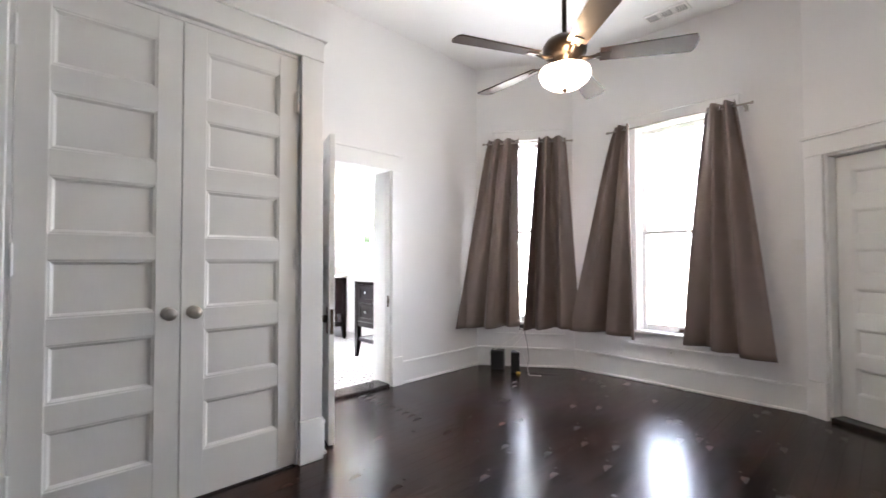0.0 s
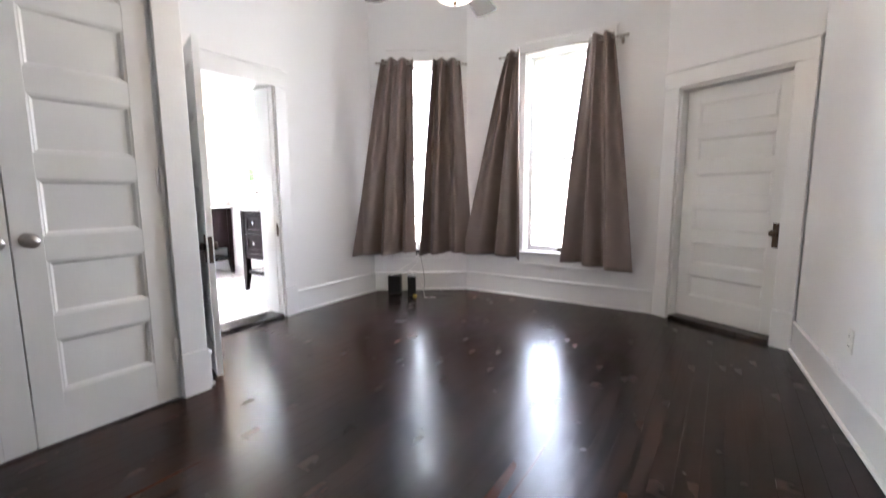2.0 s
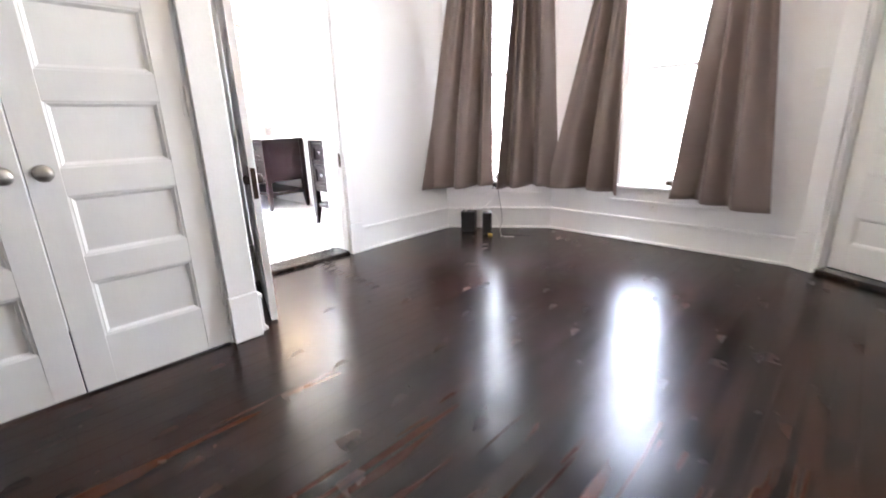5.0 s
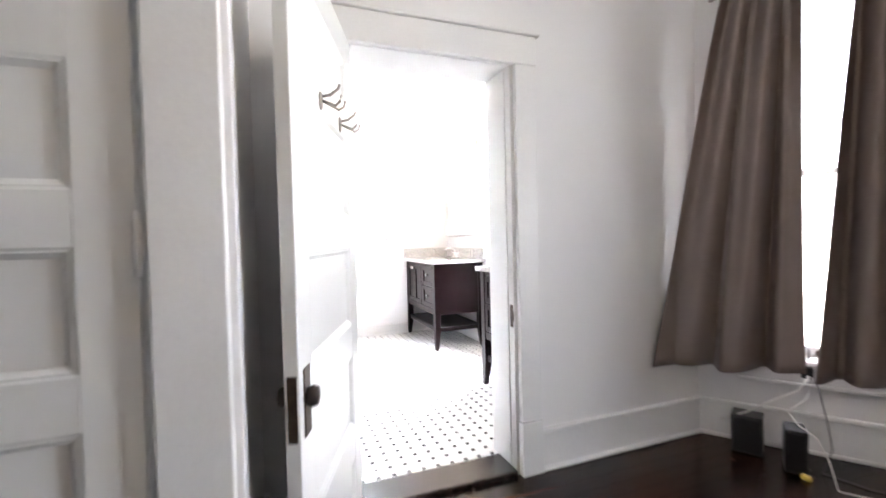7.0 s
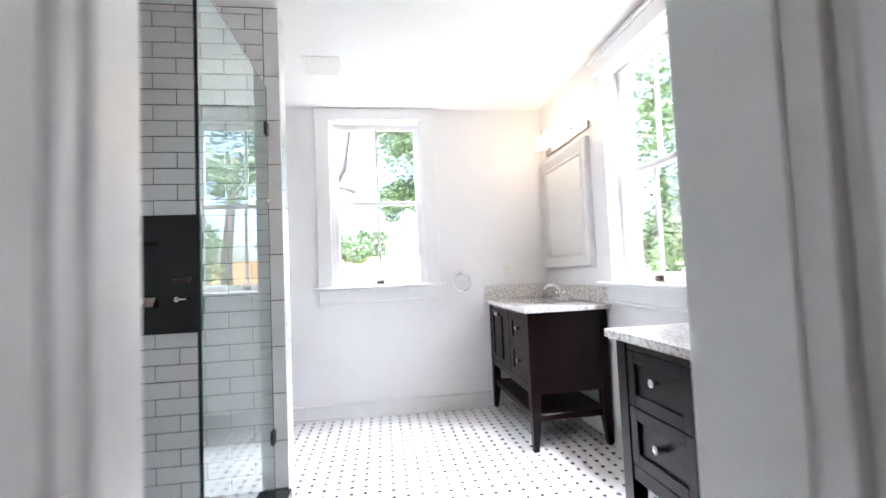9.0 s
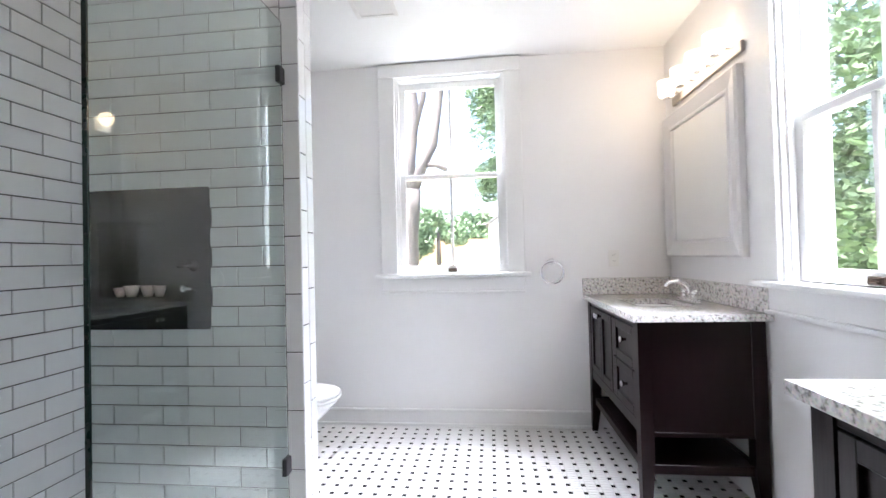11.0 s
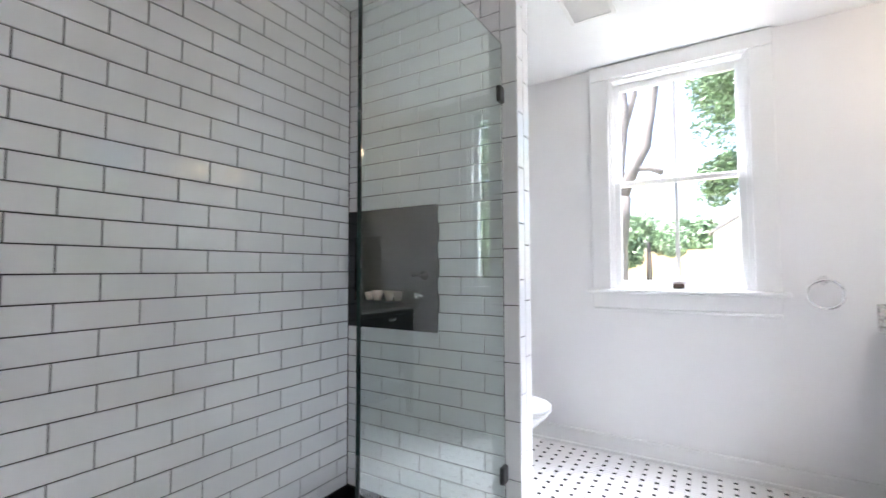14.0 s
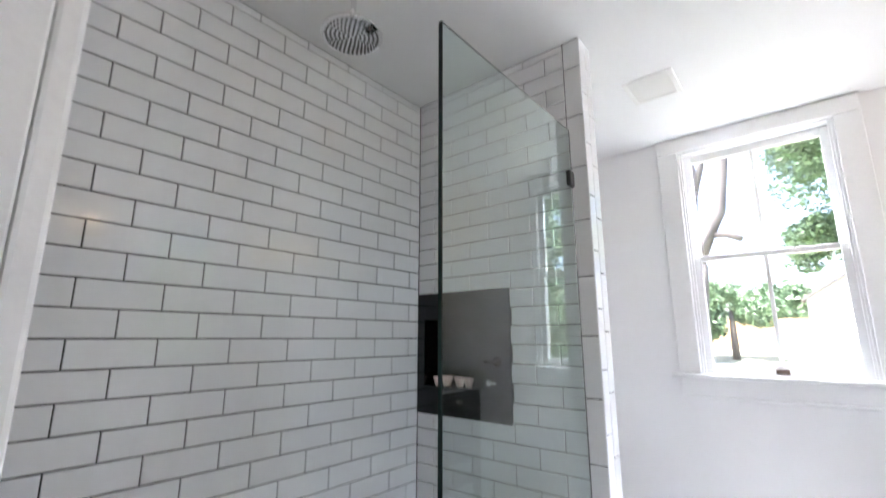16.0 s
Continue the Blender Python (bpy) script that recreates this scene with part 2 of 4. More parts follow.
def tube(points, r, n=10, bm=None, taper=1.0):
    """A round bar along points."""
    bm = bm or bmesh.new()
    pts = [Vector(p) for p in points]
    rings = []
    up = Vector((0.13, 0.31, 0.94))
    for i, p in enumerate(pts):
        d = (pts[min(i + 1, len(pts) - 1)] - pts[max(i - 1, 0)]).normalized()
        a = d.cross(up)
        if a.length < 0.05:
            a = d.cross(Vector((1, 0, 0)))
        a.normalize()
        b = d.cross(a)
        rr = r * (1 + (taper - 1) * i / max(1, len(pts) - 1))
        rings.append([bm.verts.new(p + rr * (math.cos(2 * math.pi * k / n) * a + math.sin(2 * math.pi * k / n) * b)) for k in range(n)])
    for a, b in zip(rings, rings[1:]):
        for k in range(n):
            f = bm.faces.new((a[k], a[(k + 1) % n], b[(k + 1) % n], b[k]))
            f.smooth = True
    bm.faces.new(rings[0])
    bm.faces.new(rings[-1])
    return bm


def torus(R, r, m=Matrix(), n=20, k=8, bm=None):
    bm = bm or bmesh.new()
    g = [[bm.verts.new(m @ Vector(((R + r * math.cos(2 * math.pi * j / k)) * math.cos(2 * math.pi * i / n), (R + r * math.cos(2 * math.pi * j / k)) * math.sin(2 * math.pi * i / n), r * math.sin(2 * math.pi * j / k)))) for j in range(k)] for i in range(n)]
    for i in range(n):
        for j in range(k):
            f = bm.faces.new((g[i][j], g[(i + 1) % n][j], g[(i + 1) % n][(j + 1) % k], g[i][(j + 1) % k]))
            f.smooth = True
    return bm


def part(name, bm, material, parent=None, label=""):
    """Links a bmesh as one mesh object under a thing or a part."""
    bmesh.ops.recalc_face_normals(bm, faces=bm.faces)
    me = bpy.data.meshes.new(name)
    bm.to_mesh(me)
    bm.free()
    me.materials.append(material)
    ob = new(name, me)
    if parent:
        ob.parent = parent
    if label:
        ob["label"] = label
    return ob


def thing(name, m, label, category, group="", kind=""):
    ob = new(name)
    ob.matrix_world = m
    return tagged(ob, label, category, group, kind)


def along(ax, ay, bx, by):
    """A wall's own frame: x from a to b, y out of the room, z up. The room lies to the right of a to b."""
    return pose(ax, ay, 0, 0, 0, math.degrees(math.atan2(by - ay, bx - ax)))


def wall(name, a, b, thick, z0, z1, openings=(), label="", material=None, ext=(0, 0)):
    """A wall with thickness and openings (s0, s1, z0, z1); outward is its +y."""
    L = math.dist(a, b)
    bm = bmesh.new()
    s = -ext[0]
    for s0, s1, o0, o1 in sorted(openings):
        box(bm, s, s0, 0, thick, z0, z1)
        if o0 > z0:
            box(bm, s0, s1, 0, thick, z0, o0)
        if o1 < z1:
            box(bm, s0, s1, 0, thick, o1, z1)
        s = s1
    box(bm, s, L + ext[1], 0, thick, z0, z1)
    ob = part(name, bm, material or M_WALL)
    ob.matrix_world = along(*a, *b)
    return tagged(ob, label or "plain white painted plaster wall", "wall", "", "structure")


def baseboard(a, b, s0, s1, h=0.19, cap=0.025):
    """Board with an eased cap and a quarter-round shoe."""
    bm = bmesh.new()
    box(bm, s0, s1, -0.018, -0.002, 0.0, h)
    box(bm, s0, s1, -0.028, -0.002, h, h + cap, 0.006, 2)
    box(bm, s0, s1, -0.036, -0.018, 0.0, 0.022, 0.006, 2)
    ob = part("baseboard", bm, M_TRIM)
    ob.matrix_world = along(*a, *b)
    return tagged(ob, "white painted tall baseboard with moulded cap", "baseboard", "", "structure")


def casing(root, w, h, cw, head, plinth=0.27, proud=0.03, left=True):
    """Door trim in the wall's frame; the opening runs from 0 to w."""
    for x0, x1 in ([(-cw, 0)] if left else []) + [(w, w + cw)]:
        part("side_casing", boxed(x0, x1, -proud, -0.002, plinth, h, bevel=0.004), M_TRIM, root)
        part("plinth_block", boxed(x0 - 0.004, x1 + 0.004, -proud - 0.012, -0.002, 0, plinth, bevel=0.004), M_TRIM, root)
    part("head_casing", boxed(-cw - 0.004, w + cw + 0.004, -proud - 0.004, -0.002, h, h + head, bevel=0.004), M_TRIM, root)
    part("cap_moulding", boxed(-cw - 0.02, w + cw + 0.02, -proud - 0.018, -0.002, h + head, h + head + 0.018, bevel=0.006, seg=2), M_TRIM, root)


def jambs(root, w, h, depth, z0=0.0):
    part("jamb", boxed(-0.001, 0.018, -0.002, depth, z0, h, bevel=0.002), M_TRIM, root)
    part("jamb", boxed(w - 0.018, w + 0.001, -0.002, depth, z0, h, bevel=0.002), M_TRIM, root)
    part("head_jamb", boxed(0.018, w - 0.018, -0.002, depth, h - 0.018, h, bevel=0.002), M_TRIM, root)


def panel_mesh(x0, x1, z0, z1, face, depth, both=None):
    """A sunk panel with a sloped moulding round it; face is the door's front y."""
    bm = bmesh.new()
    for y, d in ((face, 1),) + (((both, -1),) if both is not None else ()):
        rings = []
        for ins, dep in ((0, 0.0), (0.006, 0.003), (0.010, 0.003), (0.022, depth)):
            rings.append([bm.verts.new((x, y + d * dep, z)) for x, z in ((x0 + ins, z0 + ins), (x1 - ins, z0 + ins), (x1 - ins, z1 - ins), (x0 + ins, z1 - ins))])
        for a, b in zip(rings, rings[1:]):
            for i in range(4):
                bm.faces.new((a[i], a[(i + 1) % 4], b[(i + 1) % 4], b[i]))
        bm.faces.new(rings[-1])
    return bm


def panel_door(root, w, h, panels, stile=0.11, t=0.036, two_sided=True):
    """Panels are (z0, z1) pairs from the top down; x from 0 to w, y from 0 (front) to t."""
    part("stile", boxed(0, stile, 0, t, 0, h, bevel=0.002), M_DOOR, root)
    part("stile", boxed(w - stile, w, 0, t, 0, h, bevel=0.002), M_DOOR, root)
    top = h
    for z0, z1 in panels:
        part("rail", boxed(stile, w - stile, 0.0005, t - 0.0005, z1, top), M_DOOR, root)
        part("panel", panel_mesh(stile, w - stile, z0, z1, 0.0005, 0.014, t - 0.0005), M_DOOR, root)
        top = z0
    part("rail", boxed(stile, w - stile, 0.0005, t - 0.0005, 0, top), M_DOOR, root)


def hinge(root, x, y, z, h=0.1, m=None):
    bm = lathe([(0, -h / 2 - 0.008), (0.006, -h / 2), (0.006, h / 2), (0, h / 2 + 0.008)], 10)
    for k in (-0.3, -0.1, 0.1, 0.3):
        lathe([(0.0068, k * h - 0.002), (0.0068, k * h + 0.002)], 10, bm)
    box(bm, -0.018, 0.018, 0.004, 0.007, -h / 2, h / 2)
    for v in bm.verts:
        v.co += Vector((x, y, z))
    return part("hinge", bm, m or M_TRIM, root)


def round_knob(root, x, y, z, m, face=-1, r=0.03):
    mt = pose(x, y, z, 90 if face < 0 else -90, 0, 0)
    return part("knob", lathe([(0, 0), (r, 0.001), (r, 0.006), (0.011, 0.012), (0.011, 0.035), (r * 0.8, 0.042), (r, 0.055), (r * 0.85, 0.068), (0, 0.073)], 20, m=mt), m, root)


def window(name, m, gx0, gx1, z0, z1, meet, depth, label, lift=True, cw=0.12, wall_t=0.2, muntins=True, casing_on=True):
    """Double-hung window in a wall's frame. Glass runs gx0..gx1, z0..z1; depth is the lower sash's set-back."""
    root = thing(name, m, label, "window", "", "structure")
    st, br = 0.05, 0.058
    x0, x1, b, t = gx0 - st, gx1 + st, z0 - br, z1 + st
    jb = bmesh.new()
    box(jb, x0 - 0.03, x0, -0.004, wall_t, b, t)
    box(jb, x1, x1 + 0.03, -0.004, wall_t, b, t)
    box(jb, x0 - 0.03, x1 + 0.03, -0.004, wall_t, t, t + 0.03)
    box(jb, x0, x0 + 0.012, depth - 0.03, depth - 0.005, b, t)
    box(jb, x1 - 0.012, x1, depth - 0.03, depth - 0.005, b, t)
    part("window_frame", jb, M_TRIM, root)
    part("outer_sill", boxed(x0 - 0.05, x1 + 0.05, depth, wall_t + 0.05, b - 0.05, b - 0.004, bevel=0.004), M_TRIM, root)
    if casing_on:
        part("side_casing", boxed(x0 - cw, x0 - 0.012, -0.026, -0.002, b, t + 0.012, bevel=0.004), M_TRIM, root)
        part("side_casing", boxed(x1 + 0.012, x1 + cw, -0.026, -0.002, b, t + 0.012, bevel=0.004), M_TRIM, root)
        part("head_casing", boxed(x0 - cw, x1 + cw, -0.03, -0.002, t + 0.012, t + 0.115, bevel=0.004), M_TRIM, root)
        part("cap_moulding", boxed(x0 - cw - 0.015, x1 + cw + 0.015, -0.045, -0.002, t + 0.115, t + 0.133, bevel=0.005, seg=2), M_TRIM, root)
    part("window_sill", boxed(x0 - cw - 0.04, x1 + cw + 0.04, -0.065, depth - 0.012, b - 0.028, b - 0.001, bevel=0.008, seg=2), M_TRIM, root)
    part("apron", boxed(x0 - cw, x1 + cw, -0.022, -0.002, b - 0.13, b - 0.028, bevel=0.005), M_TRIM, root)
    part("apron_moulding", boxed(x0 - cw, x1 + cw, -0.03, -0.002, b - 0.15, b - 0.13, bevel=0.007, seg=2), M_TRIM, root)
    mid = (gx0 + gx1) / 2
    for nm, lo, hi, y, bot, top in (("lower_sash", z0, meet - 0.02, depth, br, 0.036), ("upper_sash", meet + 0.018, z1, depth + 0.04, 0.036, st)):
        bm = bmesh.new()
        box(bm, x0 + 0.002, gx0, y, y + 0.034, lo - bot + 0.002, hi + top - 0.002, 0.003)
        box(bm, gx1, x1 - 0.002, y, y + 0.034, lo - bot + 0.002, hi + top - 0.002, 0.003)
        box(bm, gx0, gx1, y + 0.001, y + 0.033, lo - bot + 0.002, lo, 0.003)
        box(bm, gx0, gx1, y + 0.001, y + 0.033, hi, hi + top - 0.002, 0.003)
        sash = part(nm, bm, M_TRIM, root)
        if muntins:
            part("muntin", boxed(mid - 0.011, mid + 0.011, y + 0.004, y + 0.03, lo, hi, bevel=0.004), M_TRIM, sash)
            spans = ((gx0, mid - 0.011), (mid + 0.011, gx1))
        else:
            spans = ((gx0, gx1),)
        for s0, s1 in spans:
            p = part("pane", boxed(s0, s1, y + 0.015, y + 0.019, lo, hi), M_PANE, sash)
            p.visible_shadow = False
    if lift:
        lf = boxed(mid - 0.032, mid + 0.032, depth - 0.014, depth, z0 - 0.05, z0 - 0.02, bevel=0.003)
        box(lf, mid - 0.02, mid + 0.02, depth - 0.024, depth - 0.014, z0 - 0.045, z0 - 0.034, 0.002)
        part("sash_lift", lf, M_BROWNM, root, "brown metal sash lift")
    return root, (x0 - 0.03, x1 + 0.03, b - 0.004, t + 0.03)


# ---------------------------------------------------------------- bedroom shell
A, B, C, D = (-3.0, 4.05), (-2.135, 4.665), (-0.16, 4.665), (0.80, 4.15)
BED_H, BATH_H = 3.38, 2.70
# South wall is never in view; placed this far back to dim bounced light.
SOUTH = -3.2
EAST = (1.40, SOUTH)
CLOS_X, CLOS_Y = -2.13, 1.64
JS, JN = 2.02, 2.82
WB = -3.25
T = 0.18


def unit(a, b):
    return Vector(((b[0] - a[0]), (b[1] - a[1]))).normalized()


wall("wall_west", (-3.0, CLOS_Y), A, -WB - 3.0, 0, BED_H, [(JS - 0.1 - CLOS_Y, JN - CLOS_Y, 0, 2.05)], ext=(0.9, 0.08))
nw_w = (0.36, 0.80, 0.56, 2.46)
n_w = (0.76, 1.40, 0.56, 2.42)
root_nw, op_nw = window("window_1", along(*A, *B), *nw_w, 1.5, 0.05, "narrow white sash window behind taupe curtains", muntins=False, cw=0.11)
root_n, op_n = window("window_2", along(*B, *C), *n_w, 1.45, 0.05, "tall white sash window between taupe curtains", muntins=False, cw=0.11)
wall("wall_north_west", A, B, T, 0, BED_H, [op_nw], ext=(0, 0))
wall("wall_north", B, C, T, 0, BED_H, [op_n], ext=(0, 0))
NE_D = (0.14, 0.955)
wall("wall_north_east", C, D, T, 0, BED_H, [(NE_D[0], NE_D[1], 0, 1.965)])
wall("wall_east", D, EAST, T, 0, BED_H)
wall("wall_south", EAST, (CLOS_X, SOUTH), T, 0, BED_H)
CL0, CL1, CLH = 0.265, 1.485, 2.395
wall("wall_closet_front", (CLOS_X, SOUTH), (CLOS_X, CLOS_Y), 0.1, 0, BED_H, [(CL0 - SOUTH, CL1 - SOUTH, 0, CLH)])
wall("wall_closet_side", (CLOS_X - 0.1, CLOS_Y), (-3.0, CLOS_Y), 0.1, 0, BED_H)
wall("wall_closet_back", (-3.0, SOUTH), (-3.0, CLOS_Y - 0.905), 0.1, 0, BED_H)

bm = boxed(-3.3, 1.75, SOUTH - 0.2, 4.9, BED_H, BED_H + 0.15)
tagged(part("ceiling", bm, M_CEIL), "flat white painted bedroom ceiling", "ceiling", "", "structure")
floor = tagged(part("floor", boxed(-3.0, 1.43, SOUTH - 0.02, 4.7, -0.12, -0.006), M_GAP), "glossy dark-stained pine board floor", "floor", "", "structure")

# baseboards
for a, b, s0, s1 in ((((-3.0, CLOS_Y)), A, JN - CLOS_Y + 0.12, A[1] - CLOS_Y - 0.006), (A, B, 0.0, math.dist(A, B)), (B, C, 0.0, math.dist(B, C) - 0.002), (D, EAST, 0.0, math.dist(D, EAST)), ((CLOS_X, SOUTH), (CLOS_X, CLOS_Y), 0, CL0 - SOUTH - 0.16), ((CLOS_X, CLOS_Y), (-3.0, CLOS_Y), 0.0, 0.8), (EAST, (CLOS_X, SOUTH), 0, 3.45)):
    baseboard(a, b, s0, s1)

# Unseen panel, added so that no daylight leaks round the corner door.
tagged(part("light_block_panel", boxed(-0.05, 1.15, T + 0.002, T + 0.05, -0.05, 2.2), M_WALL), "added panel blocking outside light behind the corner door", "wall", "", "structure").matrix_world = along(*C, *D)

# bathroom doorway
dw = thing("doorway", along(-3.0, JS, -3.0, JN), "white painted door casing with plinth blocks", "door frame", "", "structure")
casing(dw, JN - JS, 2.03, 0.115, 0.14)
part("jamb", boxed(-0.099, 0.01, -0.002, 0.045, 0, 2.045, bevel=0.003), M_TRIM, dw)
part("jamb_lining", boxed(-0.099, -0.085, 0.045, -WB - 3.0 + 0.002, 0.02, 2.045, bevel=0.002), M_TRIM, dw)
part("jamb", boxed(JN - JS - 0.018, JN - JS + 0.001, -0.002, -WB - 3.0 + 0.002, 0, 2.045, bevel=0.002), M_TRIM, dw)
part("head_jamb", boxed(0.018, JN - JS - 0.018, -0.002, -WB - 3.0 + 0.002, 2.027, 2.045, bevel=0.002), M_TRIM, dw)
bx = -WB - 3.0
for x0, x1 in ((-0.2, -0.09), (JN - JS - 0.004, JN - JS + 0.1)):
    part("inner_casing", boxed(x0, x1, bx + 0.003, bx + 0.026, 0.02, 2.05, bevel=0.005, seg=2), M_TRIM, dw)
part("inner_head_casing", boxed(-0.2, JN - JS + 0.1, bx + 0.003, bx + 0.02, 2.05, 2.16, bevel=0.005, seg=2), M_TRIM, dw)
for x0, x1 in ((JN - JS - 0.025, JN - JS - 0.018),):
    part("door_stop", boxed(x0, x1, 0.045, 0.085, 0.03, 2.02, bevel=0.003), M_TRIM, dw)
part("saddle", boxed(0.019, JN - JS - 0.019, -0.02, 0.18, -0.004, 0.03, bevel=0.008, seg=2), M_SADDLE, dw, "dark wood threshold")
sp = boxed(JN - JS - 0.022, JN - JS - 0.0165, 0.004, 0.03, 0.74, 0.85, bevel=0.002)
box(sp, JN - JS - 0.026, JN - JS - 0.02, -0.006, 0.006, 0.77, 0.82, 0.002)
part("strike_plate", sp, M_BROWNM, dw, "brown metal strike plate")

# bathroom door, swung open against the closet
leaf = thing("door_1", pose(-2.945, JS + 0.002, 0.012, 0, 0, -19.2), "white five-panel wooden door standing open", "door", "", "structure")
panel_door(leaf, 0.80, 1.99, [(1.70, 1.87), (1.27, 1.58), (0.85, 1.15), (0.45, 0.73), (0.16, 0.33)], stile=0.115)
for v in leaf.children:
    v.location.y = -0.036
for sgn, y in ((1, 0.0), (-1, -0.036)):
    part("escutcheon", boxed(0.72, 0.77, min(y, y + sgn * 0.004), max(y, y + sgn * 0.004), 0.70, 0.87, bevel=0.0015), M_BROWNM, leaf, "worn dark metal escutcheon")
    round_knob(leaf, 0.745, y + sgn * 0.003, 0.795, M_BRONZE, face=-sgn, r=0.027)
part("latch_plate", boxed(0.799, 0.802, -0.03, -0.006, 0.70, 0.86, bevel=0.001), M_BROWNM, leaf, "dark metal latch plate")
for z in (0.22, 1.0, 1.78):
    hinge(leaf, -0.006, -0.006, z)


def coat_hook(x, z):
    h = thing("coat_hook", leaf.matrix_world @ pose(x, 0.001, z) @ Matrix.Scale(1.0, 4), "small double metal coat hook on the white door", "hook", "hooks on the bathroom door")
    part("back_plate", lathe([(0, 0), (0.018, 0), (0.018, 0.004), (0.012, 0.008), (0, 0.008)], 16, m=pose(0, 0, 0, -90, 0, 0) @ Matrix.Diagonal((0.8, 1.5, 1, 1))), M_NICKEL, h)
    for sx in (-1, 1):
        part("prong", tube([(0, 0.006, 0), (sx * 0.012, 0.03, -0.012), (sx * 0.022, 0.05, -0.022), (sx * 0.028, 0.064, -0.012), (sx * 0.03, 0.068, 0.006)], 0.004, 8), M_NICKEL, h)
    part("upper_prong", tube([(0, 0.006, 0.012), (0, 0.03, 0.016), (0, 0.055, 0.034), (0, 0.058, 0.046)], 0.0045, 8), M_NICKEL, h)


coat_hook(0.52, 1.595)
coat_hook(0.25, 1.595)

# closet doors
cf = thing("closet_frame", along(CLOS_X, CL0, CLOS_X, CL1), "white painted closet casing with plinth blocks", "door frame", "", "structure")
casing(cf, CL1 - CL0, CLH, 0.14, 0.125, plinth=0.25)
jambs(cf, CL1 - CL0, CLH, 0.1)
PAN = [(2.253 - 0.354 * i - 0.248, 2.253 - 0.354 * i) for i in range(6)]
half = (CL1 - CL0 - 0.036) / 2
for i, (x0, lab) in enumerate(((0.019, "tall white six-panel closet door, closed"), (0.019 + half + 0.002, "tall white six-panel closet door, closed"))):
    d = thing("door_%d" % (i + 2), along(CLOS_X, CL0, CLOS_X, CL1) @ pose(x0, -0.006, 0.012), lab, "door", "", "structure")
    panel_door(d, half - 0.003, CLH - 0.034, [(a - 0.012, b - 0.012) for a, b in PAN], stile=0.105)
    round_knob(d, half - 0.055 if i == 0 else 0.052, 0.0, 0.92, M_NICKEL, r=0.031)
    for z in (0.27, 1.18, 2.1):
        hinge(d, 0.0 if i == 0 else half - 0.003, -0.008, z, 0.12)

# bedroom corner door
nd = thing("closet_door_frame", along(*C, *D) @ pose(NE_D[0], 0, 0), "white painted door casing with plinth blocks", "door frame", "", "structure")
casing(nd, NE_D[1] - NE_D[0], 1.965, 0.125, 0.13)
jambs(nd, NE_D[1] - NE_D[0], 1.965, T)
part("saddle", boxed(0.018, NE_D[1] - NE_D[0] - 0.018, -0.03, 0.12, -0.004, 0.035, bevel=0.008, seg=2), M_SADDLE, nd, "dark wood threshold")
w = NE_D[1] - NE_D[0] - 0.042
d = thing("door_4", along(*C, *D) @ pose(NE_D[0] + 0.021, 0.075, 0.04), "white six-panel wooden door, closed", "door", "", "structure")
panel_door(d, w, 1.90, [(1.79 - 0.285 * i - 0.19, 1.79 - 0.285 * i) for i in range(6)], stile=0.1)
part("escutcheon", boxed(w - 0.07, w - 0.02, -0.004, 0, 0.66, 0.84, bevel=0.0015), M_BROWNM, d, "worn brown metal escutcheon")
round_knob(d, w - 0.045, -0.003, 0.77, M_BROWNM, r=0.026)

def lamp_at(frame_m, x, z, y=0.17):
    p = frame_m @ Vector((x, y, z))
    q = frame_m @ Vector((x, y - 2, z))
    return look(p, q)


# Area lamps across both openings stand in for the white sky.
sky_lamp("daylight_north", lamp_at(along(*B, *C), 1.08, 1.5), 0.76, 2.05, 3.0)
sky_lamp("daylight_north_west", lamp_at(along(*A, *B), 0.58, 1.5), 0.56, 2.05, 2.3)

# ---------------------------------------------------------------- bathroom shell
BX0, BY0, BY1 = -6.42, 0.79, 3.80
FZ = 0.02
PX0, PX1, PY = -5.085, -4.955, 1.772
w_g = (1.925, 2.61, 1.19, 2.535)
fw = along(BX0, BY0 - 0.0, BX0, BY1)
root_w, op_w = window("window_4", fw, w_g[0] - BY0, w_g[1] - BY0, w_g[2], w_g[3], 1.86, 0.04, "white double-hung sash window with four panes and brown lift", cw=0.135)
wall("wall_bath_west", (BX0, BY0), (BX0, BY1), T, 0, BATH_H, [op_w], ext=(0.1, T))
fn = along(BX0, BY1, WB, BY1)
root_b, op_b = window("window_5", fn, -5.18 - BX0, -4.52 - BX0, 1.17, 2.46, 1.80, 0.05, "white double-hung sash window with four panes", cw=0.12)
wall("wall_bath_north", (BX0, BY1), (WB, BY1), T, 0, BATH_H, [op_b])
south_tiled = wall("wall_bath_south", (WB, BY0), (BX0, BY0), 0.15, 0, BATH_H, material=M_GROUT, label="white subway tile wall with dark grout")
tagged(part("ceiling", boxed(BX0 - 0.15, WB, BY0 - 0.12, BY1 + 0.15, BATH_H, BATH_H + 0.12), M_CEIL), "flat white painted bathroom ceiling", "ceiling", "", "structure")
bath_floor = tagged(part("floor", boxed(BX0 - 0.02, WB + 0.08, BY0 - 0.02, BY1 + 0.02, -0.1, FZ - 0.002), M_FGROUT), "white basketweave floor tile with small black squares", "floor", "", "structure")
for a, b, s0, s1 in (((BX0, BY0), (BX0, BY1), 0.02, 2.45), ((BX0, BY1), (WB, BY1), 1.08, 2.05)):
    o = baseboard(a, b, s0, s1, 0.10, 0.022)
    o.location.z = FZ
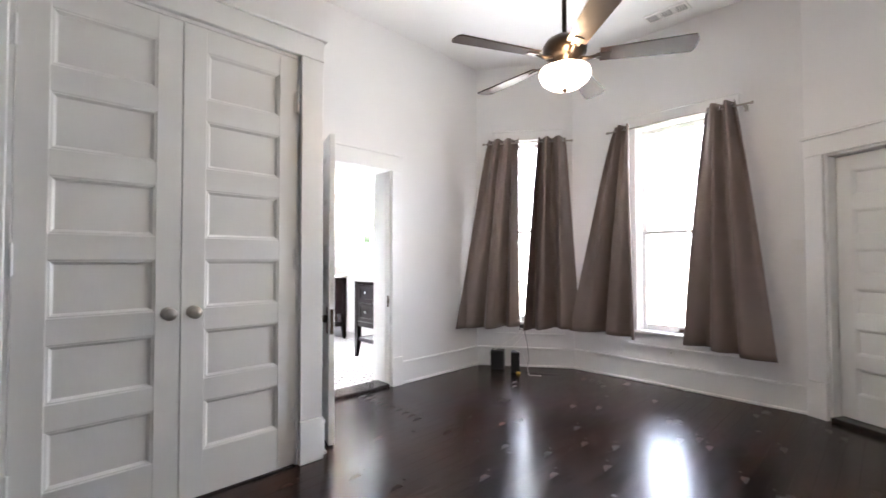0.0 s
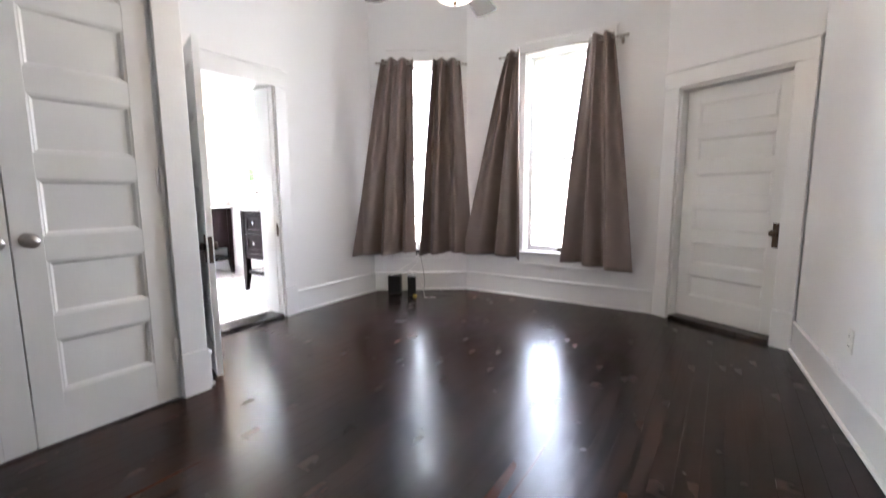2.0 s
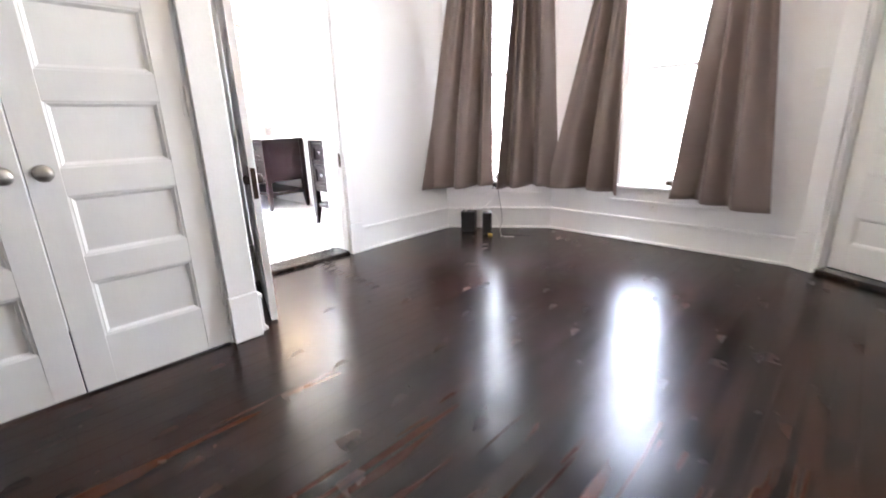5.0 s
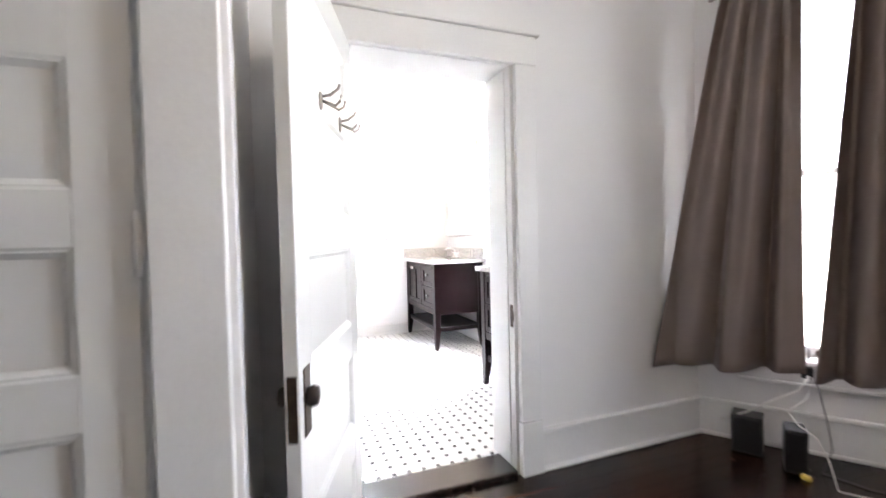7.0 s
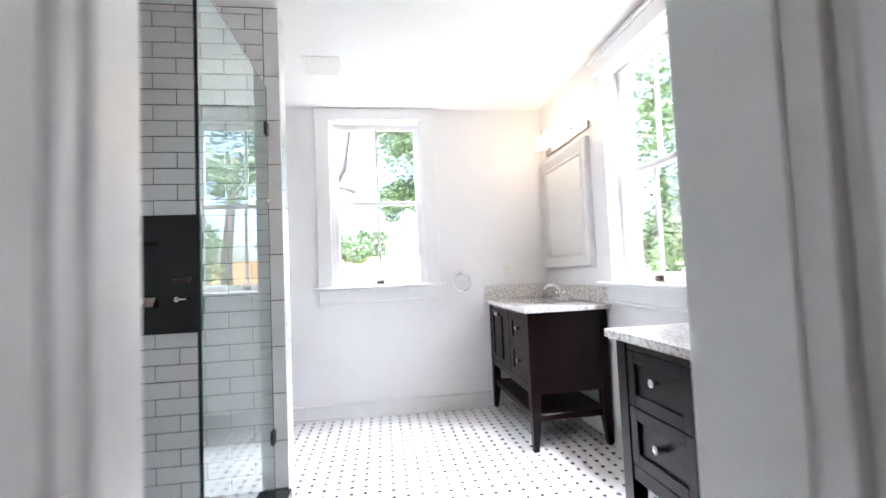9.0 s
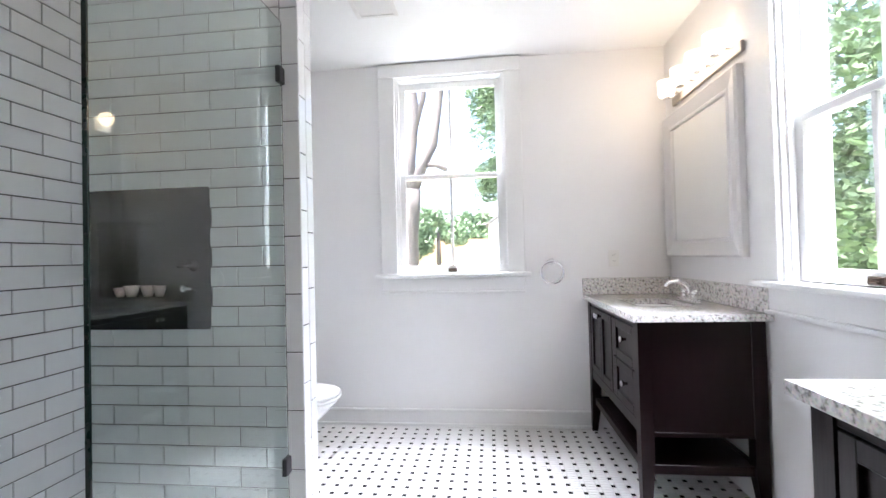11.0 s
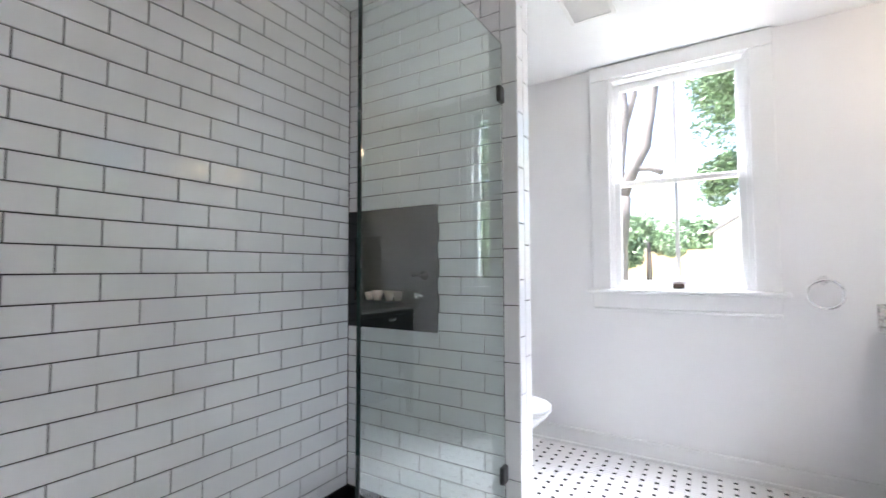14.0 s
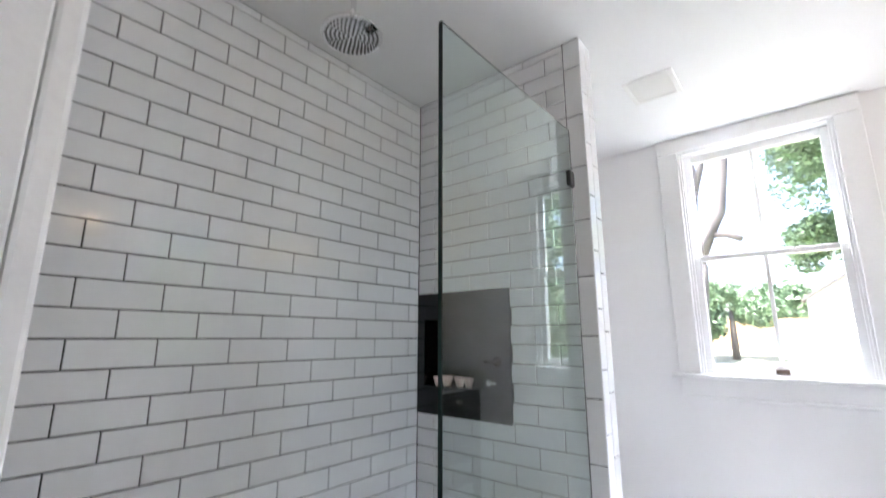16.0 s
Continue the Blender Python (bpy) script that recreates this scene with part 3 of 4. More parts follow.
# Added lamps, hung unseen outside above each window to brighten the bathroom.
sky_lamp("sky_fill_west", look((BX0 - 0.62, 2.27, 3.2), (BX0 + 0.9, 2.27, 1.2)), 0.75, 0.65, 40.0)
sky_lamp("sky_fill_north", look((-4.85, BY1 + 0.62, 3.2), (-4.85, BY1 - 0.9, 1.2)), 0.75, 0.65, 56.0)
sky_portal("daylight_west", lamp_at(fw, 1.48, 1.86), 0.66, 1.3)
sky_portal("daylight_bath_north", lamp_at(fn, 1.57, 1.8), 0.64, 1.25)

# ---------------------------------------------------------------- bedroom things
def curtain(m, top0, top1, bot0, bot1, z_top, z_bot, folds, seed, creases=(0.34, 0.72), clear=False):
    """A grommet panel gathered at the rod and flaring to its hem."""
    rnd = random.Random(seed)
    root = thing("curtain", m, "taupe satin grommet curtain panel, drawn aside", "curtain", "taupe curtains at the bedroom windows")
    nu, nv = 90, 40
    bm = bmesh.new()
    ph = [rnd.uniform(-0.5, 0.5) for _ in range(4)]
    grid = []
    for j in range(nv + 1):
        v = j / nv
        row = []
        flare = v ** 0.85
        for i in range(nu + 1):
            u = i / nu
            uu = u + 0.05 * math.sin(2 * math.pi * (u * 1.3 + ph[0])) * v
            x = (top0 + (top1 - top0) * u) * (1 - flare) + (bot0 + (bot1 - bot0) * uu) * flare
            pleat = math.sin(2 * math.pi * folds * (u + 0.03 * math.sin(5 * u + 6 * ph[1])) + ph[2])
            fold = sum(math.exp(-((uu - c) / (0.13 if uu < c else 0.04)) ** 2) for c in creases)
            lift = 0.045 * math.sin(math.pi * uu) + 0.02 * math.sin(7 * uu + 6 * ph[3])
            y = -0.135 + 0.055 * (1 - v) ** 0.6 * pleat + v ** 0.6 * (0.15 * fold - 0.07 - lift) + 0.012 * math.sin(2.1 * math.pi * v + 4 * u + ph[0] * 5) * v
            y = min(y, -0.075 if v > 0.1 else -0.06)
            if clear:
                y = min(y, -(0.03 - 0.815 * x) / 0.58)
            z = z_top + (z_bot - z_top) * v + 0.02 * v * math.sin(3.1 * u + ph[1] * 7)
            row.append(bm.verts.new((x, y, z)))
        grid.append(row)
    for j in range(nv):
        for i in range(nu):
            f = bm.faces.new((grid[j][i], grid[j][i + 1], grid[j + 1][i + 1], grid[j + 1][i]))
            f.smooth = True
    cl = part("cloth", bm, M_CURTAIN, root)
    so = cl.modifiers.new("thickness", "SOLIDIFY")
    so.thickness = 0.004
    for k in range(int(folds * 2)):
        u = (k + 0.5) / (folds * 2)
        part("grommet", torus(0.02, 0.004, pose(top0 + (top1 - top0) * u, -0.13, z_top - 0.045, 0, 90, 0), 16, 6), M_CHROME, root, "shiny metal ring")
    return root


def rod(m, x0, x1, z, sides=(1, 1)):
    root = thing("curtain_rod", m, "thin brushed metal curtain rod on brackets", "curtain rod", "curtain rods")
    part("bar", tube([(x0, -0.13, z), (x1, -0.13, z)], 0.008, 12), M_NICKEL, root)
    for x, s in ((x0, -1), (x1, 1)):
        part("finial", lathe([(0, 0), (0.012, 0), (0.013, 0.012), (0.01, 0.02), (0, 0.024)], 14, m=pose(x, -0.13, z, 0, 90 * s, 0)), M_NICKEL, root)
        xb = x - s * 0.05
        bk = boxed(xb - 0.01, xb + 0.01, -0.03, -0.001, z - 0.03, z + 0.02, bevel=0.002)
        tube([(xb, -0.02, z - 0.012), (xb, -0.13, z - 0.012)], 0.005, 8, bk)
        part("bracket", bk, M_NICKEL, root)
    return root


mN, mNW = along(*B, *C), along(*A, *B)
rod(mN, 0.47, 1.66, 2.455)
rod(mNW, 0.10, 1.03, 2.47)
curtain(mN, 0.55, 0.69, 0.10, 0.735, 2.50, 0.435, 2.0, 3, (0.5, 0.9))
curtain(mN, 1.34, 1.56, 1.13, 1.80, 2.505, 0.42, 2.5, 5, (0.3, 0.62))
curtain(mNW, 0.15, 0.48, -0.17, 0.46, 2.515, 0.455, 2.5, 7, (0.4, 0.78), True)
curtain(mNW, 0.69, 0.98, 0.52, 1.08, 2.515, 0.44, 2.5, 9, (0.2, 0.62))


def plate(m, label, cat, kind_of="outlet"):
    root = thing("light_switch" if kind_of == "switch" else "wall_outlet", m, label, cat)
    part("cover_plate", boxed(-0.036, 0.036, -0.006, 0, -0.058, 0.058, bevel=0.003, seg=2), M_PLASTIC, root)
    if kind_of == "switch":
        part("toggle", boxed(-0.005, 0.005, -0.018, -0.006, -0.004, 0.014, bevel=0.002), M_PLASTIC, root)
    else:
        for z in (-0.022, 0.022):
            s = boxed(-0.017, 0.017, -0.008, -0.0055, z - 0.014, z + 0.014, bevel=0.002)
            part("socket", s, M_PLASTIC, root)
            # Raised bars; the shade inside the holes is put into their colour.
            part("slot_shade", boxed(-0.008, -0.006, -0.0088, -0.007, z - 0.005, z + 0.006), M_HOLE_GREY, root)
            part("slot_shade", boxed(0.006, 0.008, -0.0088, -0.007, z - 0.005, z + 0.006), M_HOLE_GREY, root)


plate(mN @ pose(1.925, -0.001, 1.28), "white toggle light switch on the white wall", "light switch", "switch")
plate(mN @ pose(0.985, -0.001, 0.34), "white duplex outlet under the window", "outlet")
plate(along(*D, *EAST) @ pose(1.05, -0.001, 0.40), "white duplex outlet low on the white wall", "outlet")


def ceiling_fan(x, y, zb, ang):
    root = thing("ceiling_fan", pose(x, y, BED_H), "dark bronze five-blade ceiling fan with a lit glass bowl", "ceiling fan")
    h = BED_H - zb
    part("canopy", lathe([(0, -0.001), (0.07, -0.001), (0.07, -0.02), (0.045, -0.06), (0.018, -0.075), (0, -0.075)], 24), M_FANM, root)
    part("downrod", tube([(0, 0, -0.06), (0, 0, -h + 0.12)], 0.013, 12), M_FANM, root)
    part("motor_housing", lathe([(0, -h + 0.15), (0.035, -h + 0.145), (0.05, -h + 0.115), (0.105, -h + 0.105), (0.125, -h + 0.07), (0.12, -h + 0.03), (0.09, -h + 0.005), (0.07, -h - 0.02), (0.075, -h - 0.045), (0, -h - 0.05)], 32), M_FANM, root)
    for k in range(5):
        a = radians(ang + 72 * k)
        mt = Matrix.Translation((0, 0, -h + 0.005)) @ Matrix.Rotation(a, 4, "Z") @ Matrix.Rotation(radians(-12), 4, "X")
        ir = bmesh.new()
        tube([(0.08, 0, 0), (0.13, 0, -0.012), (0.19, 0, 0)], 0.011, 8, ir)
        box(ir, 0.17, 0.25, -0.025, 0.025, -0.008, -0.002, 0.002)
        ir.transform(mt)
        part("blade_iron", ir, M_FANM, root)
        bl = bmesh.new()
        out = []
        for i in range(25):
            t = i / 24
            out.append((0.19 + 0.47 * t, 0.052 + 0.02 * t))
        pts = out + [(0.672, 0.058), (0.68, 0.03), (0.68, -0.03), (0.672, -0.058)] + [(px, -py) for px, py in reversed(out)]
        lo = [bl.verts.new((px, py, -0.001)) for px, py in pts]
        hi = [bl.verts.new((px, py, 0.006)) for px, py in pts]
        bl.faces.new(lo)
        bl.faces.new(hi)
        for i in range(len(pts)):
            j = (i + 1) % len(pts)
            bl.faces.new((lo[i], lo[j], hi[j], hi[i]))
        bl.transform(mt)
        part("blade", bl, M_BLADE, root, "dark walnut fan blade")
    part("light_bowl", lathe([(0.11, -h - 0.05), (0.14, -h - 0.062), (0.146, -h - 0.085), (0.13, -h - 0.125), (0.09, -h - 0.155), (0.03, -h - 0.168), (0, -h - 0.17)], 32), M_GLOBE, root, "glowing frosted glass bowl")
    part("bowl_cap", lathe([(0, -h - 0.168), (0.012, -h - 0.17), (0.014, -h - 0.18), (0.006, -h - 0.19), (0, -h - 0.192)], 14), M_FANM, root)
    return root


FAN = (-0.983, 2.53, 2.33)
ceiling_fan(*FAN, 30)
for k in range(2):
    bulb("fan_bulb", (FAN[0] + (0.13 if k else -0.13) * 0.8, FAN[1] - 0.13 * (1 if k else -1), FAN[2] - 0.035), 0.24, 0.03)
bulb("fan_bowl_light", (FAN[0], FAN[1], FAN[2] - 0.25), 0.08, 0.1)


def register(m, w, h, label, slats):
    root = thing("ceiling_vent", m, label, "vent")
    fr = bmesh.new()
    for a in ((-w / 2, w / 2, -h / 2, -h / 2 + 0.025), (-w / 2, w / 2, h / 2 - 0.025, h / 2), (-w / 2, -w / 2 + 0.025, -h / 2 + 0.025, h / 2 - 0.025), (w / 2 - 0.025, w / 2, -h / 2 + 0.025, h / 2 - 0.025)):
        box(fr, *a, -0.01, 0, 0.002)
    part("frame", fr, M_PLASTIC, root)
    # Flat plate whose dark colour imitates the unlit duct behind the slats.
    part("backing", boxed(-w / 2 + 0.025, w / 2 - 0.025, -h / 2 + 0.025, h / 2 - 0.025, -0.002, 0), M_HOLE_GREY, root, "dark plate painted as the shade inside the duct")
    for i in range(slats):
        x = -w / 2 + 0.03 + (w - 0.06) * (i + 0.5) / slats
        s = boxed(-0.004, 0.004, -h / 2 + 0.025, h / 2 - 0.025, -0.009, -0.002)
        s.transform(pose(x, 0, 0, 0, 0, 0))
        part("slat", s, M_PLASTIC, root)
    for x in (-w / 6, w / 6):
        if slats < 16:
            part("divider", boxed(x - 0.012, x + 0.012, -h / 2 + 0.025, h / 2 - 0.025, -0.0095, -0.001), M_PLASTIC, root)


register(pose(-1.05, 4.40, BED_H - 0.001, 0, 0, 0), 0.36, 0.16, "white three-way ceiling air register", 15)


def speaker(x, y, turn, w, d, h):
    root = thing("speaker", pose(x, y, 0.0, 0, 0, turn), "small black box speaker standing on the dark floor", "speaker", "black boxes in the corner")
    part("cabinet", boxed(-w / 2, w / 2, -d / 2, d / 2, 0.002, h, bevel=0.006, seg=2), M_BLKPL, root)
    part("grille", boxed(-w / 2 + 0.008, w / 2 - 0.008, -d / 2 - 0.006, -d / 2, 0.014, h - 0.01, bevel=0.003), M_BLKPL, root)


speaker(-2.72, 4.07, 30, 0.14, 0.12, 0.205)
speaker(-2.50, 4.09, 36, 0.09, 0.13, 0.215)
ca = thing("cable", pose(0, 0, 0), "thin white cables tangled by the black boxes", "cable")
part("white_cord", tube([(-2.52, 4.24, 0.44), (-2.55, 4.20, 0.36), (-2.62, 4.12, 0.30), (-2.70, 4.03, 0.225), (-2.80, 3.98, 0.16)], 0.005, 8), M_PLASTIC, ca)
part("white_cord", tube([(-2.50, 4.23, 0.44), (-2.51, 4.2, 0.33), (-2.56, 4.14, 0.26), (-2.49, 4.1, 0.223), (-2.40, 4.08, 0.2), (-2.36, 4.1, 0.1), (-2.30, 4.05, 0.006), (-2.2, 4.12, 0.006)], 0.004, 8), M_PLASTIC, ca)
part("grey_cord", tube([(-2.5, 4.26, 0.42), (-2.44, 4.23, 0.25), (-2.40, 4.2, 0.12), (-2.42, 4.16, 0.006), (-2.25, 4.2, 0.006), (-2.12, 4.3, 0.006)], 0.003, 8), M_HOLE_GREY, ca)
part("yellow_plug", boxed(-2.44, -2.40, 4.02, 4.05, 0.0, 0.022, bevel=0.006, seg=2), M_YELLOW, ca)
pb = thing("power_adapter", mNW @ pose(0.50, -0.05, 0.44), "small black power adapter hanging under the window", "adapter")
part("body", boxed(-0.025, 0.025, -0.02, 0.02, -0.03, 0.03, bevel=0.005, seg=2), M_BLKPL, pb)
part("cord", tube([(0, 0, 0.02), (0.01, 0.02, 0.08), (0.01, 0.03, 0.12)], 0.004, 8), M_BLKPL, pb)

# ---------------------------------------------------------------- shower
NY0, NY1, NZ0, NZ1 = 0.80, 1.357, 0.972, 1.577
ny0, ny1, nz0, nz1 = 0.845, 1.16, 1.11, 1.44
pm = bmesh.new()
pe = PX1 - 0.006
box(pm, PX0, pe, BY0 - 0.01, ny0 - 0.01, 0, BATH_H)
box(pm, PX0, pe, ny1 + 0.01, PY - 0.006, 0, BATH_H)
box(pm, PX0, pe, ny0 - 0.01, ny1 + 0.01, 0, nz0 - 0.01)
box(pm, PX0, pe, ny0 - 0.01, ny1 + 0.01, nz1 + 0.01, BATH_H)
box(pm, PX0, PX1 - 0.1115, ny0 - 0.01, ny1 + 0.01, nz0 - 0.01, nz1 + 0.01)
partition = tagged(part("wall_shower", pm, M_GROUT), "white tiled shower partition wall with dark grout", "wall", "", "structure")
tagged(part("wall_alcove", boxed(PX0 - 0.01, PX0 - 0.001, BY0, PY - 0.012, 0, BATH_H), M_WALL), "plain white painted wall beside the toilet", "wall", "", "structure")
tagged(part("wall_alcove_back", boxed(BX0, PX0 - 0.01, BY0 + 0.001, BY0 + 0.01, 0, BATH_H), M_WALL), "plain white painted wall behind the toilet", "wall", "", "structure")
tagged(part("wall_shower_east", boxed(WB - 0.012, WB - 0.002, BY0 + 0.01, JS - 0.215, FZ, BATH_H), M_WALL), "plain white wall beside the shower", "wall", "", "structure")

# black niche: slab with a recess, a ledge and cups
niche = thing("shower_niche", pose(PX1, 0, 0), "black stone shower niche with a recessed shelf", "niche", "", "structure")
sl = bmesh.new()
box(sl, -0.012, 0.004, NY0, ny0, NZ0, NZ1)
box(sl, -0.012, 0.004, ny1, NY1, NZ0, NZ1)
box(sl, -0.012, 0.004, ny0, ny1, NZ0, nz0)
box(sl, -0.012, 0.004, ny0, ny1, nz1, NZ1)
part("slab", sl, M_BLACK, niche)
rc = bmesh.new()
box(rc, -0.11, -0.10, ny0 - 0.01, ny1 + 0.01, nz0 - 0.01, nz1 + 0.01)
box(rc, -0.10, -0.012, ny0 - 0.01, ny0, nz0 - 0.01, nz1 + 0.01)
box(rc, -0.10, -0.012, ny1, ny1 + 0.01, nz0 - 0.01, nz1 + 0.01)
box(rc, -0.10, -0.012, ny0, ny1, nz0 - 0.01, nz0)
box(rc, -0.10, -0.012, ny0, ny1, nz1, nz1 + 0.01)
part("recess", rc, M_BLACK, niche)


def cup(y, r, h, tilt=0):
    root = thing("ceramic_cup", pose(PX1 - 0.045, y, nz0 + 0.001, tilt, 0, 0), "small pale pink shell-shaped ceramic cup on the black shelf", "cup", "cups in the niche")
    bm = lathe([(0, 0), (r * 0.55, 0.0), (r * 0.7, h * 0.3), (r, h), (r * 0.9, h), (r * 0.6, h * 0.35), (0, h * 0.2)], 14)
    for v in bm.verts:
        a = math.atan2(v.co.y, v.co.x)
        v.co.x *= 1 + 0.08 * math.cos(5 * a)
        v.co.y *= 1 + 0.08 * math.cos(5 * a)
    part("body", bm, M_PINK, root)


for y, r, h in ((0.90, 0.026, 0.04), (0.955, 0.032, 0.048), (1.035, 0.03, 0.047), (1.09, 0.027, 0.045)):
    cup(y, r, h)

rg = thing("robe_knob", pose(PX1 + 0.004, 1.29, 1.24, 0, 90, 0), "small dark metal shower control knob on the black slab", "shower control")
part("rose", lathe([(0, 0), (0.022, 0), (0.022, 0.006), (0.008, 0.01), (0.008, 0.035), (0, 0.035)], 16), M_BRONZE, rg)
part("lever", tube([(0, 0, 0.03), (0.0, -0.05, 0.034)], 0.006, 8), M_BRONZE, rg)
rg2 = thing("shower_lever", pose(PX1 + 0.004, 1.25, 1.145, 0, 90, 0), "small chrome shower lever on the black slab", "shower control")
part("rose", lathe([(0, 0), (0.014, 0), (0.014, 0.02), (0, 0.022)], 14), M_CHROME, rg2)
part("lever", tube([(0, 0, 0.018), (0.0, 0.05, 0.024)], 0.005, 8), M_CHROME, rg2)

# curb, pan and base
cb = tagged(part("shower_curb", boxed(PX1, WB - 0.014, 1.655, 1.785, FZ, 0.15, bevel=0.006, seg=2), M_BLACK), "black polished stone shower curb", "curb", "", "structure")
tagged(part("shower_base", boxed(PX1, WB - 0.014, BY0 + 0.01, BY0 + 0.02, FZ, 0.15, bevel=0.003), M_BLACK), "black stone base strip in the shower", "trim", "", "structure")
tagged(part("shower_base_end", boxed(PX1 + 0.0, PX1 + 0.01, BY0 + 0.02, 1.655, FZ, 0.15, bevel=0.003), M_BLACK), "black stone base strip in the shower", "trim", "", "structure")

GX0, GX1, GY = -4.945, -4.064, 1.70
gp = thing("shower_screen", pose(0, 0, 0), "clear glass shower screen standing on the black curb", "shower screen")
pane = part("glass", boxed(GX0, GX1, GY - 0.005, GY + 0.005, 0.152, 2.25), M_SHOWER, gp)
pane.visible_shadow = False
part("polished_edge", boxed(GX1, GX1 + 0.004, GY - 0.006, GY + 0.006, 0.152, 2.25), M_GEDGE, gp, "dark green polished edge")
for z in (0.42, 2.02):
    part("clamp", boxed(PX1, PX1 + 0.05, GY - 0.014, GY + 0.014, z - 0.035, z + 0.035, bevel=0.006, seg=2), M_BLKPL, gp, "black wall clamp")

sh = thing("rain_shower", pose(-4.10, 1.235, BATH_H), "round chrome rain shower head on a ceiling arm", "shower head")
part("flange", lathe([(0, -0.001), (0.03, -0.001), (0.028, -0.012), (0, -0.014)], 20), M_CHROME, sh)
part("arm", tube([(0, 0, -0.005), (0, 0, -0.20)], 0.011, 12), M_CHROME, sh)
part("joint", lathe([(0, -0.18), (0.018, -0.185), (0.02, -0.205), (0.014, -0.22), (0, -0.22)], 16), M_CHROME, sh)
part("head", lathe([(0, -0.218), (0.03, -0.22), (0.1, -0.232), (0.114, -0.238), (0.114, -0.246), (0.11, -0.249), (0, -0.249)], 32), M_CHROME, sh)
nz = bmesh.new()
for ri in range(1, 7):
    for k in range(ri * 6):
        a = 2 * math.pi * k / (ri * 6)
        r = ri * 0.016
        box(nz, r * math.cos(a) - 0.003, r * math.cos(a) + 0.003, r * math.sin(a) - 0.003, r * math.sin(a) + 0.003, -0.253, -0.2485)
part("nozzles", nz, M_HOLE_GREY, sh, "grey rubber nozzles")


# ---------------------------------------------------------------- vanities
def vanity(x0, mirror):
    """Furniture vanity, 1.04 m wide; local x runs along the wall, the front faces -y."""
    W, D, H = 1.04, 0.56, 0.908
    X = (lambda x: W - x) if mirror else (lambda x: x)
    root = thing("vanity", pose(x0, 3.222, FZ), "espresso wood furniture vanity with an open lower shelf", "vanity", "bathroom vanities")

    def bx(name, a, b, y0, y1, z0, z1, m=M_ESPRESSO, bev=0.003, parent=root, label=""):
        a, b = sorted((X(a), X(b)))
        return part(name, boxed(a, b, y0, y1, z0, z1, bevel=bev), m, parent, label)

    for x in (0.0, W - 0.06):
        for y in (0.0, D - 0.06):
            bm = bmesh.new()
            a, b = sorted((X(x), X(x + 0.06)))
            box(bm, a, b, y, y + 0.06, 0.2, H)
            f = boxed(a, b, y, y + 0.06, 0.0, 0.2)
            cx = b if (x == 0.0) == (not mirror) else a
            for v in f.verts:
                if v.co.z < 0.1:
                    keep_x = a if abs(cx - b) < 1e-6 else b
                    v.co.x = keep_x + (v.co.x - keep_x) * 0.6
                    if y == 0.0:
                        v.co.y = v.co.y if v.co.y < 0.03 else 0.036
                    else:
                        v.co.y = v.co.y if v.co.y > D - 0.03 else D - 0.036
            for fc in f.faces:
                bm.faces.new([bm.verts.new(v.co) for v in fc.verts])
            f.free()
            bmesh.ops.remove_doubles(bm, verts=bm.verts, dist=1e-5)
            part("leg", bm, M_ESPRESSO, root)
    bx("end_panel", 0.004, 0.022, 0.06, D - 0.06, 0.39, H)
    bx("end_panel", W - 0.022, W - 0.004, 0.06, D - 0.06, 0.39, H)
    bx("end_rail", W - 0.03, W - 0.003, 0.06, D - 0.06, 0.37, 0.395)
    bx("end_rail", 0.003, 0.03, 0.06, D - 0.06, 0.37, 0.395)
    bx("back_panel", 0.06, W - 0.06, D - 0.02, D - 0.006, 0.39, H)
    bx("bottom_panel", 0.022, W - 0.022, 0.02, D - 0.02, 0.39, 0.405)
    bx("bottom_rail", 0.06, W - 0.06, 0.006, 0.026, 0.37, 0.43)
    bx("top_rail", 0.06, W - 0.06, 0.006, 0.026, H - 0.035, H)
    bx("mid_stile", 0.572, 0.612, 0.006, 0.026, 0.43, H - 0.035)
    bx("carcass", 0.06, W - 0.06, 0.028, 0.04, 0.43, H - 0.035)
    bx("shelf_rail", 0.03, W - 0.03, 0.02, 0.045, 0.19, 0.235)
    bx("shelf_rail", 0.03, W - 0.03, D - 0.045, D - 0.02, 0.19, 0.235)
    bx("shelf_end_rail", 0.02, 0.045, 0.045, D - 0.045, 0.19, 0.235)
    bx("shelf_end_rail", W - 0.045, W - 0.02, 0.045, D - 0.045, 0.19, 0.235)
    bx("shelf", 0.045, W - 0.045, 0.045, D - 0.045, 0.212, 0.23)

    def front(name, a, b, z0, z1, fr, knob, kx):
        a, b = sorted((X(a), X(b)))
        bm = bmesh.new()
        box(bm, a, a + fr, 0.004, 0.024, z0, z1, 0.002)
        box(bm, b - fr, b, 0.004, 0.024, z0, z1, 0.002)
        box(bm, a + fr, b - fr, 0.004, 0.024, z0, z0 + fr, 0.002)
        box(bm, a + fr, b - fr, 0.004, 0.024, z1 - fr, z1, 0.002)
        box(bm, a + fr, b - fr, 0.016, 0.022, z0 + fr, z1 - fr)
        d = part(name, bm, M_ESPRESSO, root)
        yk = 0.016 if name == "drawer" else 0.004
        part("knob", lathe([(0, 0), (0.008, 0.0), (0.007, 0.012), (0.013, 0.02), (0.017, 0.027), (0.014, 0.034), (0, 0.036)], 14, m=pose(X(kx), yk, knob, 90, 0, 0)), M_CHROME, d, "chrome knob")

    front("drawer", 0.616, 0.976, 0.660, 0.869, 0.045, 0.78, 0.80)
    front("drawer", 0.616, 0.976, 0.434, 0.652, 0.045, 0.55, 0.80)
